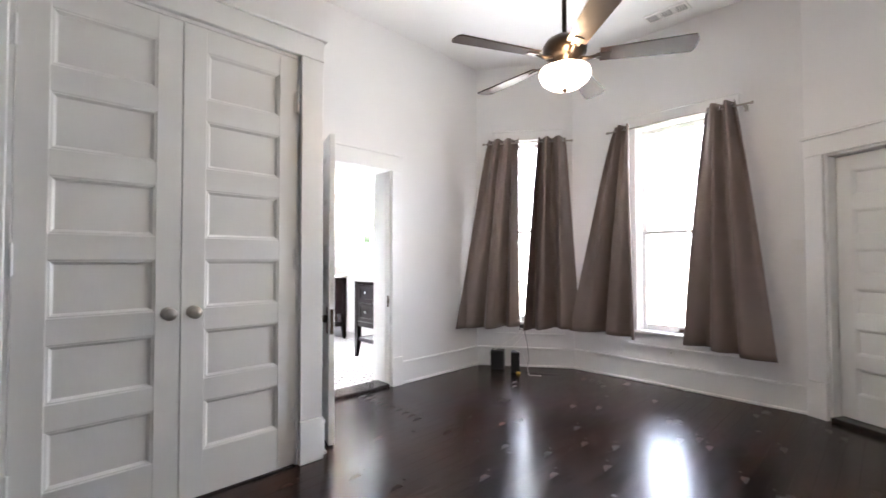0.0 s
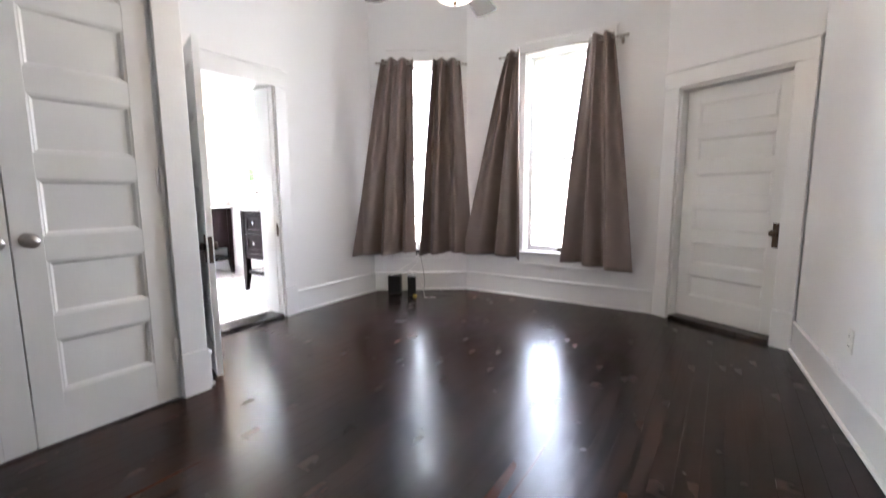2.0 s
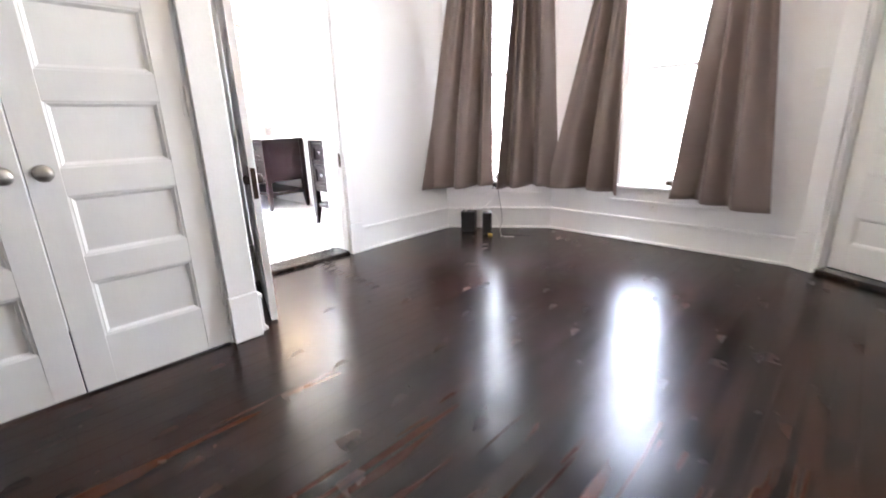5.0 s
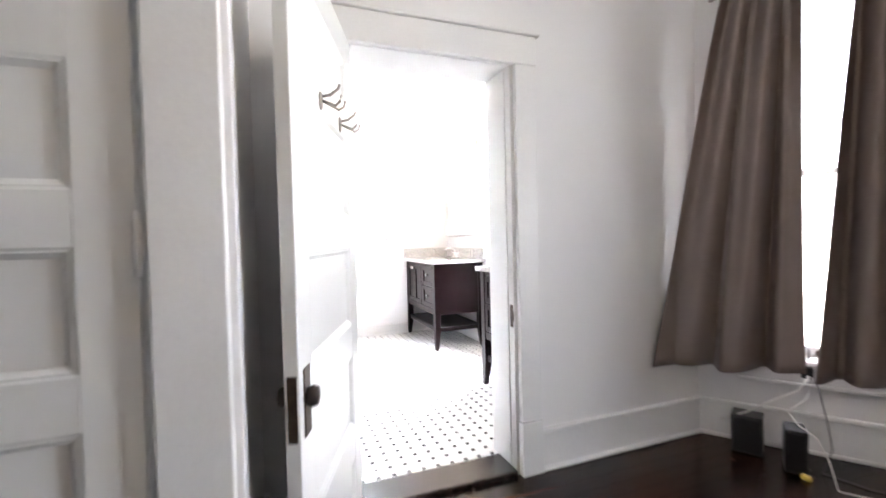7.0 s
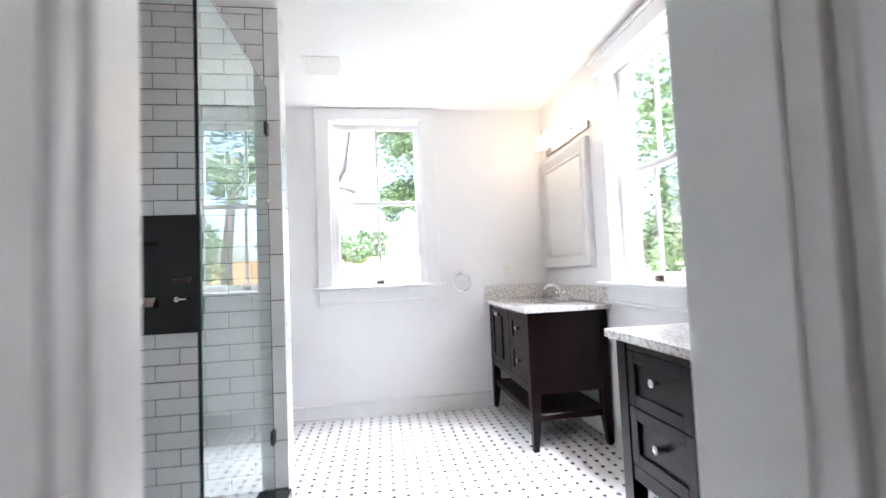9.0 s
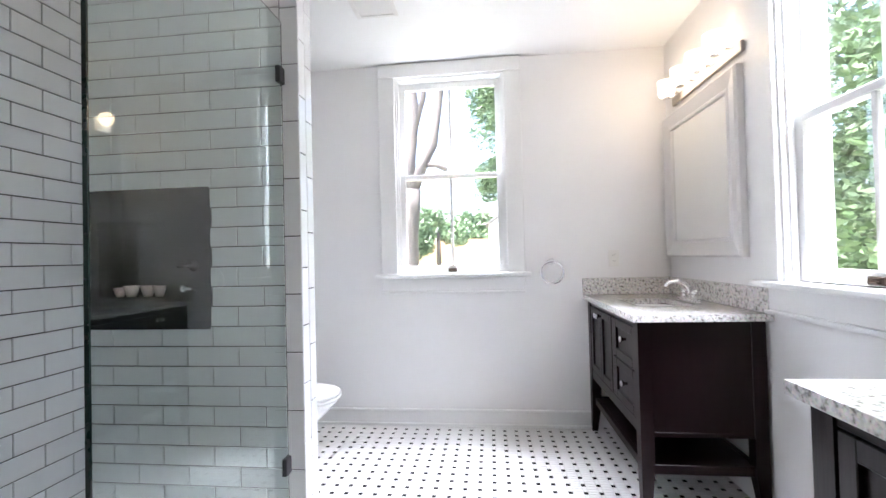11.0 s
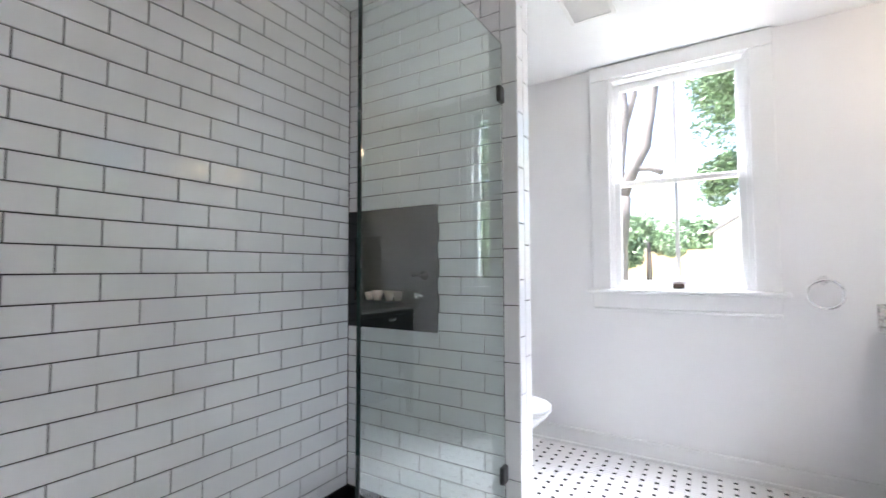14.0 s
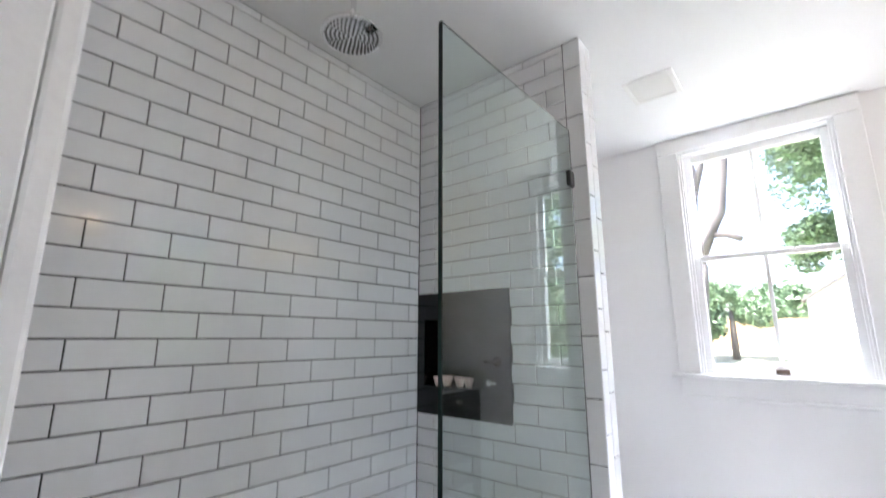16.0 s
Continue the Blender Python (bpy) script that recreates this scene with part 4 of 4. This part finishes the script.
    front("door", 0.064, 0.316, 0.434, 0.869, 0.045, 0.835, 0.292)
    front("door", 0.319, 0.569, 0.434, 0.869, 0.045, 0.835, 0.343)

    # worktop with an undermount basin
    tx0, tx1 = (-0.02, W + 0.035) if not mirror else (-0.035, W + 0.01)
    top = thing("countertop", pose(x0, 3.222, FZ), "pale speckled granite vanity top with backsplash", "countertop", "granite vanity tops")
    cx, hw = W / 2, 0.21
    bm = bmesh.new()
    loops = []
    for z in (H + 0.001, H + 0.033):
        for a, b, c, d in ((tx0, tx1, -0.03, D + 0.016), (cx - hw, cx + hw, 0.12, 0.40)):
            loops.append([bm.verts.new(q) for q in ((a, c, z), (b, c, z), (b, d, z), (a, d, z))])
    for p, q in ((0, 1), (2, 3), (0, 2), (1, 3)):
        for k in range(4):
            bm.faces.new((loops[p][k], loops[p][(k + 1) % 4], loops[q][(k + 1) % 4], loops[q][k]))
    part("slab", bm, M_GRANITE, top)
    part("backsplash", boxed(tx0, tx1, D - 0.008, D + 0.014, H + 0.034, H + 0.15, bevel=0.003), M_GRANITE, top)
    if not mirror:
        part("side_splash", boxed(tx0, tx0 + 0.022, -0.03, D - 0.01, H + 0.034, H + 0.15, bevel=0.003), M_GRANITE, top)
    bs = bmesh.new()
    rings = []
    for s, z in ((1.0, 0.0), (0.97, -0.05), (0.88, -0.11), (0.6, -0.14), (0.1, -0.145)):
        rings.append([bs.verts.new((cx + hw * s * math.copysign(abs(math.cos(a)) ** 0.5, math.cos(a)), 0.26 + 0.142 * s * math.copysign(abs(math.sin(a)) ** 0.5, math.sin(a)), H + z)) for a in [2 * math.pi * i / 32 for i in range(32)]])
    for a, b in zip(rings, rings[1:]):
        for i in range(32):
            f = bs.faces.new((a[i], a[(i + 1) % 32], b[(i + 1) % 32], b[i]))
            f.smooth = True
    bs.faces.new(rings[-1])
    part("basin", bs, M_PORC, top, "white undermount basin")
    fa = thing("faucet", pose(x0 + cx, 3.222 + 0.46, FZ + H + 0.0335), "chrome two-handle basin faucet on granite", "faucet", "bathroom faucets")
    part("base", boxed(-0.13, 0.085, -0.025, 0.025, 0, 0.016, bevel=0.007, seg=2), M_CHROME, fa)
    part("spout", tube([(0, 0, 0.01), (0, 0, 0.07), (0, -0.02, 0.10), (0, -0.06, 0.118), (0, -0.11, 0.112), (0, -0.135, 0.09)], 0.014, 12, taper=0.75), M_CHROME, fa)
    for sx in (-1, 1):
        part("handle", lathe([(0, 0.012), (0.02, 0.012), (0.017, 0.04), (0.02, 0.05), (0.014, 0.066), (0, 0.07)], 16, m=pose(sx * 0.062, 0, 0)), M_CHROME, fa)
        part("lever", tube([(sx * 0.062, 0, 0.058), (sx * 0.105, -0.01, 0.068)], 0.006, 8), M_CHROME, fa)


vanity(-6.395, False)
vanity(-4.25, True)


def wall_mirror(x0, x1, z0, z1):
    root = thing("wall_mirror", pose(0, BY1, 0), "rectangular mirror in a wide pale silver frame", "mirror", "mirrors over the vanities")
    rings = []
    bm = bmesh.new()
    for ins, y in ((0, -0.002), (0, -0.035), (0.012, -0.045), (0.085, -0.03), (0.092, -0.034), (0.105, -0.034), (0.105, -0.016)):
        rings.append([bm.verts.new((x, y, z)) for x, z in ((x0 + ins, z0 + ins), (x1 - ins, z0 + ins), (x1 - ins, z1 - ins), (x0 + ins, z1 - ins))])
    for a, b in zip(rings, rings[1:]):
        for i in range(4):
            bm.faces.new((a[i], a[(i + 1) % 4], b[(i + 1) % 4], b[i]))
    part("frame", bm, M_MFRAME, root)
    part("glass", boxed(x0 + 0.1, x1 - 0.1, -0.022, -0.012, z0 + 0.1, z1 - 0.1), M_MIRROR, root, "silvered mirror glass")


wall_mirror(-6.385, -5.485, 1.215, 2.165)
wall_mirror(-4.22, -3.40, 1.225, 2.17)


def vanity_light(cx, z):
    root = thing("vanity_light", pose(cx, BY1, z), "chrome bar light with four lit glass shades", "wall lamp", "lights over the mirrors")
    part("back_bar", boxed(-0.40, 0.40, -0.022, -0.001, -0.06, -0.005, bevel=0.004), M_NICKEL, root)
    for k in range(4):
        x = -0.3 + 0.2 * k
        part("arm", tube([(x, -0.02, 0), (x, -0.095, 0), (x, -0.095, -0.03)], 0.007, 8), M_CHROME, root)
        part("cap", lathe([(0, -0.04), (0.02, -0.038), (0.022, -0.024), (0, -0.023)], 14, m=pose(x, -0.095, 0)), M_CHROME, root)
        part("shade", lathe([(0, -0.022), (0.044, -0.02), (0.05, 0.005), (0.052, 0.075), (0.048, 0.075), (0.046, 0.01), (0, -0.012)], 18, m=pose(x, -0.095, 0)), M_LAMP, root, "glowing frosted glass cylinder")
    for k in (-0.2, 0.2):
        bulb("vanity_bulb", (cx + k, BY1 - 0.22, z + 0.03), 0.17, 0.05)


vanity_light(-5.86, 2.275)
vanity_light(-3.81, 2.275)

ringt = thing("towel_ring", pose(BX0, 2.98, 1.20, 0, 0, 90), "round chrome towel ring on the white wall", "towel ring")
part("rose", lathe([(0, 0), (0.026, 0.001), (0.024, 0.01), (0.012, 0.016), (0.011, 0.045), (0, 0.047)], 18, m=pose(0, 0, 0, 90, 0, 0)), M_CHROME, ringt)
part("ring", torus(0.078, 0.0085, pose(0, -0.045, -0.075, 90, 0, 0), 32, 8), M_CHROME, ringt)
plate(fw @ pose(3.415 - BY0, -0.001, 1.215), "white duplex outlet above the granite backsplash", "outlet")
register(pose(-5.61, 1.92, BATH_H - 0.001), 0.27, 0.25, "square white slatted bathroom ceiling fan grille", 20)


def toilet(x, y):
    root = thing("toilet", pose(x, y, FZ), "white porcelain toilet with closed lid", "toilet")
    bm = bmesh.new()
    rings = []
    for sx, y0, y1, z in ((0.10, 0.12, 0.52, 0.0), (0.095, 0.12, 0.50, 0.12), (0.12, 0.12, 0.56, 0.24), (0.175, 0.13, 0.69, 0.36), (0.185, 0.13, 0.715, 0.39)):
        ring = []
        for i in range(28):
            a = 2 * math.pi * i / 28
            yy = (y0 + y1) / 2 + (y1 - y0) / 2 * math.sin(a)
            ring.append(bm.verts.new((sx * math.copysign(abs(math.cos(a)) ** 0.8, math.cos(a)), yy, z)))
        rings.append(ring)
    for a, b in zip(rings, rings[1:]):
        for i in range(28):
            f = bm.faces.new((a[i], a[(i + 1) % 28], b[(i + 1) % 28], b[i]))
            f.smooth = True
    bm.faces.new(rings[0])
    bm.faces.new(rings[-1])
    part("bowl", bm, M_PORC, root)
    for nm, z0, z1, g in (("seat", 0.392, 0.412, 1.0), ("lid", 0.414, 0.436, 0.99)):
        s = bmesh.new()
        rr = []
        for z, k in ((z0, g * 0.985), (z0 + 0.006, g), (z1 - 0.006, g), (z1, g * 0.96)):
            rr.append([s.verts.new((0.188 * k * math.copysign(abs(math.cos(a)) ** 0.85, math.cos(a)), 0.46 + 0.262 * k * math.sin(a), z)) for a in [2 * math.pi * i / 28 for i in range(28)]])
        for a, b in zip(rr, rr[1:]):
            for i in range(28):
                f = s.faces.new((a[i], a[(i + 1) % 28], b[(i + 1) % 28], b[i]))
                f.smooth = True
        s.faces.new(rr[0])
        s.faces.new(rr[-1])
        part(nm, s, M_PORC, root)
    part("tank", boxed(-0.22, 0.22, 0.01, 0.20, 0.37, 0.74, bevel=0.02, seg=3), M_PORC, root)
    part("tank_lid", boxed(-0.23, 0.23, 0.005, 0.21, 0.741, 0.775, bevel=0.01, seg=2), M_PORC, root)
    part("flush_lever", tube([(-0.15, 0.215, 0.69), (-0.1, 0.22, 0.685)], 0.007, 8), M_CHROME, root)


toilet(-5.78, 0.9)

# ---------------------------------------------------------------- outdoors
def ground_z(x, y=0.0):
    k = min(1.0, max(0.0, (-9.0 - x) / 15.0))
    return -0.7 + 1.6 * k * k * (3 - 2 * k)


gm = bmesh.new()
xs = [-400, -200, -100, -60, -40, -30] + [-24 + 0.75 * k for k in range(21)] + [0, 30, 100, 400]
cols = [[gm.verts.new((gx, gy, ground_z(gx))) for gy in (-400, -60, -15, 0, 15, 60, 400)] for gx in xs]
for a, b in zip(cols, cols[1:]):
    for k in range(6):
        gm.faces.new((a[k], b[k], b[k + 1], a[k + 1])).smooth = True
tagged(part("ground", gm, M_GRASS), "sunlit pale lawn round the house", "ground", "", "structure")


def leaves(bm, rnd, c, r, n, size):
    for _ in range(n):
        d = Vector((rnd.gauss(0, 1), rnd.gauss(0, 1), rnd.gauss(0, 1)))
        d.normalize()
        p = Vector(c) + d * r * rnd.random() ** 0.45
        a = Vector((rnd.gauss(0, 1), rnd.gauss(0, 1), rnd.gauss(0, 0.5))).normalized()
        b = a.cross(Vector((rnd.gauss(0, 1), rnd.gauss(0, 1), rnd.gauss(0, 1)))).normalized()
        s = size * rnd.uniform(0.6, 1.3)
        bm.faces.new([bm.verts.new(q) for q in (p - a * s, p + b * s * 0.4, p + a * s, p - b * s * 0.4)])


def tree(x, y, seed, limbs, crowns, r, label, leaf, size, n):
    rnd = random.Random(seed)
    root = thing("tree", pose(x, y, ground_z(x) - 0.03), label, "tree", "trees in the yard")
    bm = bmesh.new()
    for pts, rr, tp in limbs:
        tube(pts, rr, 12, bm, tp)
    part("trunk", bm, M_BARK, root)
    lb = bmesh.new()
    for c, cr, k in crowns:
        for _ in range(7):
            d = Vector((rnd.gauss(0, 1), rnd.gauss(0, 1), rnd.gauss(0, 0.7))) * cr * 0.45
            leaves(lb, rnd, Vector(c) + d, cr * rnd.uniform(0.35, 0.6), k // 7, size)
    part("crown", lb, leaf, root)


# forked tree just outside the west window
tree(-10.6, 1.17, 4, [
    ([(0, 0.0, 0), (0.02, -0.03, 1.2), (0.0, -0.03, 2.3), (0, 0.02, 2.75), (0, 0.05, 3.1)], 0.2, 0.85),
    ([(0, 0.03, 2.95), (0.03, 0.22, 3.4), (0.03, 0.45, 3.85), (0.0, 0.53, 4.4), (0, 0.62, 5.0), (0, 0.95, 6.0)], 0.1, 0.6),
    ([(0, 0.03, 2.95), (0, 0.06, 3.6), (0, 0.15, 4.4), (0, 0.05, 6.0)], 0.095, 0.6),
    ([(0.02, 0.3, 3.52), (0.06, 0.5, 3.5), (0.1, 0.68, 3.4)], 0.05, 0.9),
    ([(0, 0.12, 4.1), (0, 0.3, 4.7), (0, 0.35, 5.4)], 0.06, 0.6)],
    [((0, 0.2, 7.0), 1.8, 2600)], 2, "forked grey-barked tree outside the bathroom window", M_LEAF, 0.09, 900)
tree(-13.0, 4.6, 11, [([(0, 0, 0), (0.1, 0, 2.0), (0, -0.2, 4.5)], 0.16, 0.5), ([(0, -0.1, 3.6), (0, -0.9, 4.3), (0, -1.7, 4.6)], 0.05, 0.4)],
     [((0.2, -1.75, 4.8), 1.1, 6500), ((0, -1.7, 3.7), 0.85, 4000), ((0, -0.7, 5.4), 1.2, 2400), ((0, 0.4, 4.4), 1.2, 2000)], 2, "leafy green tree with drooping branches", M_LEAF, 0.06, 1200)
tree(-20.5, 0.5, 21, [([(0, 0, 0), (0, 0, 1.6)], 0.12, 0.5)], [((0, 0.2, 1.7), 1.1, 5200), ((0.6, -0.9, 1.3), 1.1, 5200), ((1.5, -1.3, 0.8), 0.9, 3600)], 2, "rounded pale green shrub by the fence", M_LEAF2, 0.1, 1200)
tree(-33.0, 1.0, 31, [([(0, 0, 0), (0, 0, 2.4)], 0.25, 0.5)], [((0, 0.5, 2.6), 1.7, 2600), ((0, 4.0, 2.2), 1.5, 2000), ((0, -3.0, 2.4), 1.8, 2000)], 2, "distant bushy green tree behind the fence", M_LEAF2, 0.18, 1200)
for i, (x, y) in enumerate(((-5.6, 6.6), (-7.0, 6.9), (-8.3, 7.2), (-9.6, 8.0), (-11.0, 8.6), (-10.4, 4.6), (-11.9, 5.6))):
    tree(x, y, 41 + i, [([(0, 0, 0), (0.05, 0, 1.5), (0, 0, 3.2)], 0.1, 0.5)],
         [((0, 0, 1.5), 1.0, 2000), ((0.2, 0, 2.7), 1.0, 2000), ((0, 0.3, 4.0), 1.1, 1700), ((0.3, 0.2, 5.2), 1.0, 1300)], 1, "tall leafy green hedge tree beside the house", M_LEAF2 if i % 2 else M_LEAF, 0.085, 1000)

fence = thing("fence", pose(-26, 0, ground_z(-26)), "pale cedar board fence across the yard", "fence")
part("rail", boxed(-0.06, -0.02, -6, 12, 0.3, 0.4), M_FENCE, fence)
part("rail", boxed(-0.06, -0.02, -6, 12, 0.95, 1.05), M_FENCE, fence)
bd = part("board", boxed(-0.02, 0.0, 0, 0.145, 0, 1.25), M_FENCE, fence)
bd.location.y = -6
for i in range(1, 120):
    o = new("board", bd.data)
    o.parent = fence
    o.location.y = -6 + 0.15 * i
shed = thing("shed", pose(-24, 2.4, ground_z(-24)), "low white outbuilding with a pitched roof", "shed")
part("wall", boxed(-1.5, 0, 0.1, 4.5, 0, 1.85), M_SHED, shed)
gb = bmesh.new()
for px in (-1.5, 0.0):
    gb.verts.new((px, 0.1, 1.851)), gb.verts.new((px, 4.5, 1.851)), gb.verts.new((px, 2.3, 3.25))
gb.verts.ensure_lookup_table()
for f in ((0, 1, 2), (3, 5, 4), (0, 2, 5, 3), (1, 4, 5, 2), (0, 3, 4, 1)):
    gb.faces.new([gb.verts[k] for k in f])
part("gable", gb, M_SHED, shed)
for sgn in (-1, 1):
    rf = boxed(-1.7, 0.2, -0.02, 2.75, 0, 0.09)
    mt = Matrix.Translation((0, 2.3, 3.27)) @ Matrix.Diagonal((1, sgn, 1, 1)) @ pose(0, 0, 0, -32.5, 0, 0)
    rf.transform(mt)
    part("roof_slope", rf, M_ROOF, shed)
part("door", boxed(0.0, 0.04, 1.2, 2.2, 0.02, 1.7, bevel=0.01), M_TRIM, shed)

# ---------------------------------------------------------------- pieces: boards, tiles
BW = 0.083
prnd = random.Random(8)
meshes = {}


def piece(name, key, make, material, parent, loc, rot=0.0):
    if key not in meshes:
        bm = make()
        bmesh.ops.recalc_face_normals(bm, faces=bm.faces)
        me = bpy.data.meshes.new(name)
        bm.to_mesh(me)
        bm.free()
        me.materials.append(material)
        meshes[key] = me
    o = new(name, meshes[key])
    o.parent = parent
    o.location = loc
    if rot:
        o.rotation_euler = (0, 0, rot)
    return o


def slab_mesh(w, l, h, e=0.0015):
    """A board or tile with eased upper edges, its corner at the origin."""
    bm = bmesh.new()
    lo = [bm.verts.new((x, y, 0)) for x, y in ((0, 0), (w, 0), (w, l), (0, l))]
    mid = [bm.verts.new((x, y, h - e)) for x, y in ((0, 0), (w, 0), (w, l), (0, l))]
    hi = [bm.verts.new((x, y, h)) for x, y in ((e, e), (w - e, e), (w - e, l - e), (e, l - e))]
    for a, b in ((lo, mid), (mid, hi)):
        for i in range(4):
            bm.faces.new((a[i], a[(i + 1) % 4], b[(i + 1) % 4], b[i]))
    bm.faces.new(hi)
    return bm


# floorboards run along y; each stops at the walls
def north_limit(x):
    if x < B[0]:
        return A[1] + (B[1] - A[1]) * (x - A[0]) / (B[0] - A[0])
    if x > D[0]:
        return D[1] + (EAST[1] - D[1]) * (x - D[0]) / (EAST[0] - D[0])
    if x > C[0]:
        return C[1] + (D[1] - C[1]) * (x - C[0]) / (D[0] - C[0])
    return B[1]


i = 0
x = -2.998
while x < EAST[0]:
    w_ = min(BW, EAST[0] - x)
    end = max(north_limit(x), north_limit(x + w_)) + 0.01
    y = (SOUTH if x > CLOS_X - 0.09 else CLOS_Y - 0.02) - prnd.uniform(0, 0.02)
    while y < end - 0.02:
        ln = round(prnd.uniform(1.0, 3.4), 1)
        ln = ln if y + ln < end - 0.4 else end - y
        piece("board", ("b", round(w_, 3), round(ln, 3)), lambda w_=w_, ln=ln: slab_mesh(w_ - 0.0008, ln - 0.0004, 0.006, 0.0002), M_PLANK, floor, (x, y, -0.006))
        y += ln
    x += BW

# subway tiles
TL, GAP = 0.2305, 0.0046


def tile_run(parent, u0, u1, z0, z1, place, phase, skip=None, tl=TL, th=0.0838, first=0):
    """Running bond over u0..u1; place(u, z) gives a tile's corner and turn."""
    r = first
    z = z0
    while z < z1 - 0.01:
        h = min(th, z1 - z)
        u = u0 - ((phase + (r % 2) * 0.5) % 1.0) * tl
        while u < u1 - 0.004:
            a, b = max(u, u0), min(u + tl, u1)
            if b - a > 0.012:
                spans = [(a, b)]
                if skip and z + h > skip[2] + 0.02 and z < skip[3] - 0.02:
                    spans = [(p, q) for p, q in ((a, min(b, skip[0])), (max(a, skip[1]), b)) if q - p > 0.008]
                for p, q in spans:
                    l_ = q - p
                    o = piece("tile", ("t", round(l_, 3), round(h, 3)), lambda l_=l_, h=h: slab_mesh(l_ - GAP, h - GAP, 0.006), M_TILE, parent, (0, 0, 0))
                    o.matrix_local = place(p, q, z)
            u += tl
        z += h
        r += 1


# south shower wall; its own frame has x running west, y outward
tile_run(south_tiled, 0.0, -PX1 + WB, 0.1195, BATH_H - 0.004, lambda p, q, z: pose(p + GAP / 2, 0, z + GAP / 2, 90, 0, 0), 0.427, th=0.0875)
# niche wall, facing east
COLY = 1.69
tile_run(partition, BY0 + 0.006, COLY, 0.1446, BATH_H - 0.004, lambda p, q, z: pose(PX1 - 0.006, p + GAP / 2, z + GAP / 2, 90, 0, 90), 0.024, (NY0 - 0.02, NY1 + 0.002, NZ0, NZ1))
# edge column and end face of the partition
z, r = 0.152, 0
while z < BATH_H - 0.01:
    h = min(0.2405, BATH_H - 0.004 - z)
    o = piece("tile", ("c", round(h, 3)), lambda h=h: slab_mesh(PY - COLY - GAP, h - GAP, 0.006), M_TILE, partition, (0, 0, 0))
    o.matrix_local = pose(PX1 - 0.006, COLY + GAP / 2, z + GAP / 2, 90, 0, 90)
    z += h
for c in range(2):
    z = FZ
    r = 0
    wd = (PX1 - PX0) / 2
    while z < BATH_H - 0.01:
        h = 0.12 + 0.03 if (r == 0 and c == 0) else 0.2405
        h = min(h, BATH_H - 0.004 - z)
        o = piece("tile", ("e", round(h, 3)), lambda h=h: slab_mesh(wd - GAP, h - GAP, 0.006), M_TILE, partition, (0, 0, 0))
        o.matrix_local = pose(PX0 + (c + 1) * wd - GAP / 2, PY - 0.006, z + GAP / 2, 90, 0, 180)
        z += h
        r += 1

# basketweave floor: black square, a bar beside it, a bar above it and a pair filling the rest
P, DT, FG = 0.078, 0.023, 0.0018
verts, faces, dverts, dfaces = [], [], [], []


def flat_tile(vs, fs, x0, x1, y0, y1):
    e, z = 0.0012, FZ
    k = len(vs)
    g = FG / 2
    x0, x1, y0, y1 = x0 + g, x1 - g, y0 + g, y1 - g
    vs.extend([(x0, y0, z - 0.0015), (x1, y0, z - 0.0015), (x1, y1, z - 0.0015), (x0, y1, z - 0.0015), (x0 + e, y0 + e, z), (x1 - e, y0 + e, z), (x1 - e, y1 - e, z), (x0 + e, y1 - e, z)])
    fs.extend([(k + 4, k + 5, k + 6, k + 7)] + [(k + i, k + (i + 1) % 4, k + 4 + (i + 1) % 4, k + 4 + i) for i in range(4)])


near = []
nx, ny = int((WB + 0.06 - BX0) / P), int((BY1 - BY0) / P)
for i in range(nx + 1):
    for j in range(ny + 1):
        x, y = BX0 + i * P, BY0 + j * P + 0.02
        if PX0 - 0.03 < x < PX1 + 0.01 and y < PY - 0.02:
            continue
        if x > PX1 - 0.03 and 1.62 < y < 1.81:
            continue
        h = (P - DT) / 2
        if x > -4.4 and y > 1.9 and len(near) < 150:
            near.append((x, y))
        else:
            flat_tile(dverts, dfaces, x, x + DT, y, y + DT)
        flat_tile(verts, faces, x + DT, x + P, y, y + DT)
        flat_tile(verts, faces, x, x + DT, y + DT, y + P)
        flat_tile(verts, faces, x + DT, x + DT + h, y + DT, y + P)
        flat_tile(verts, faces, x + DT + h, x + P, y + DT, y + P)
for nm, vs, fs, m_ in (("white_tiles", verts, faces, M_FTILE), ("black_squares", dverts, dfaces, M_FDOT)):
    me = bpy.data.meshes.new(nm)
    me.from_pydata(vs, [], fs)
    me.materials.append(m_)
    o = new(nm, me)
    o.parent = bath_floor
    tagged(o, "", "", "", "stuff")
for x, y in near:
    piece("black_square", "dot", lambda: slab_mesh(DT - FG, DT - FG, 0.0025, 0.001), M_FDOT, bath_floor, (x + FG / 2, y + FG / 2, FZ - 0.0022))
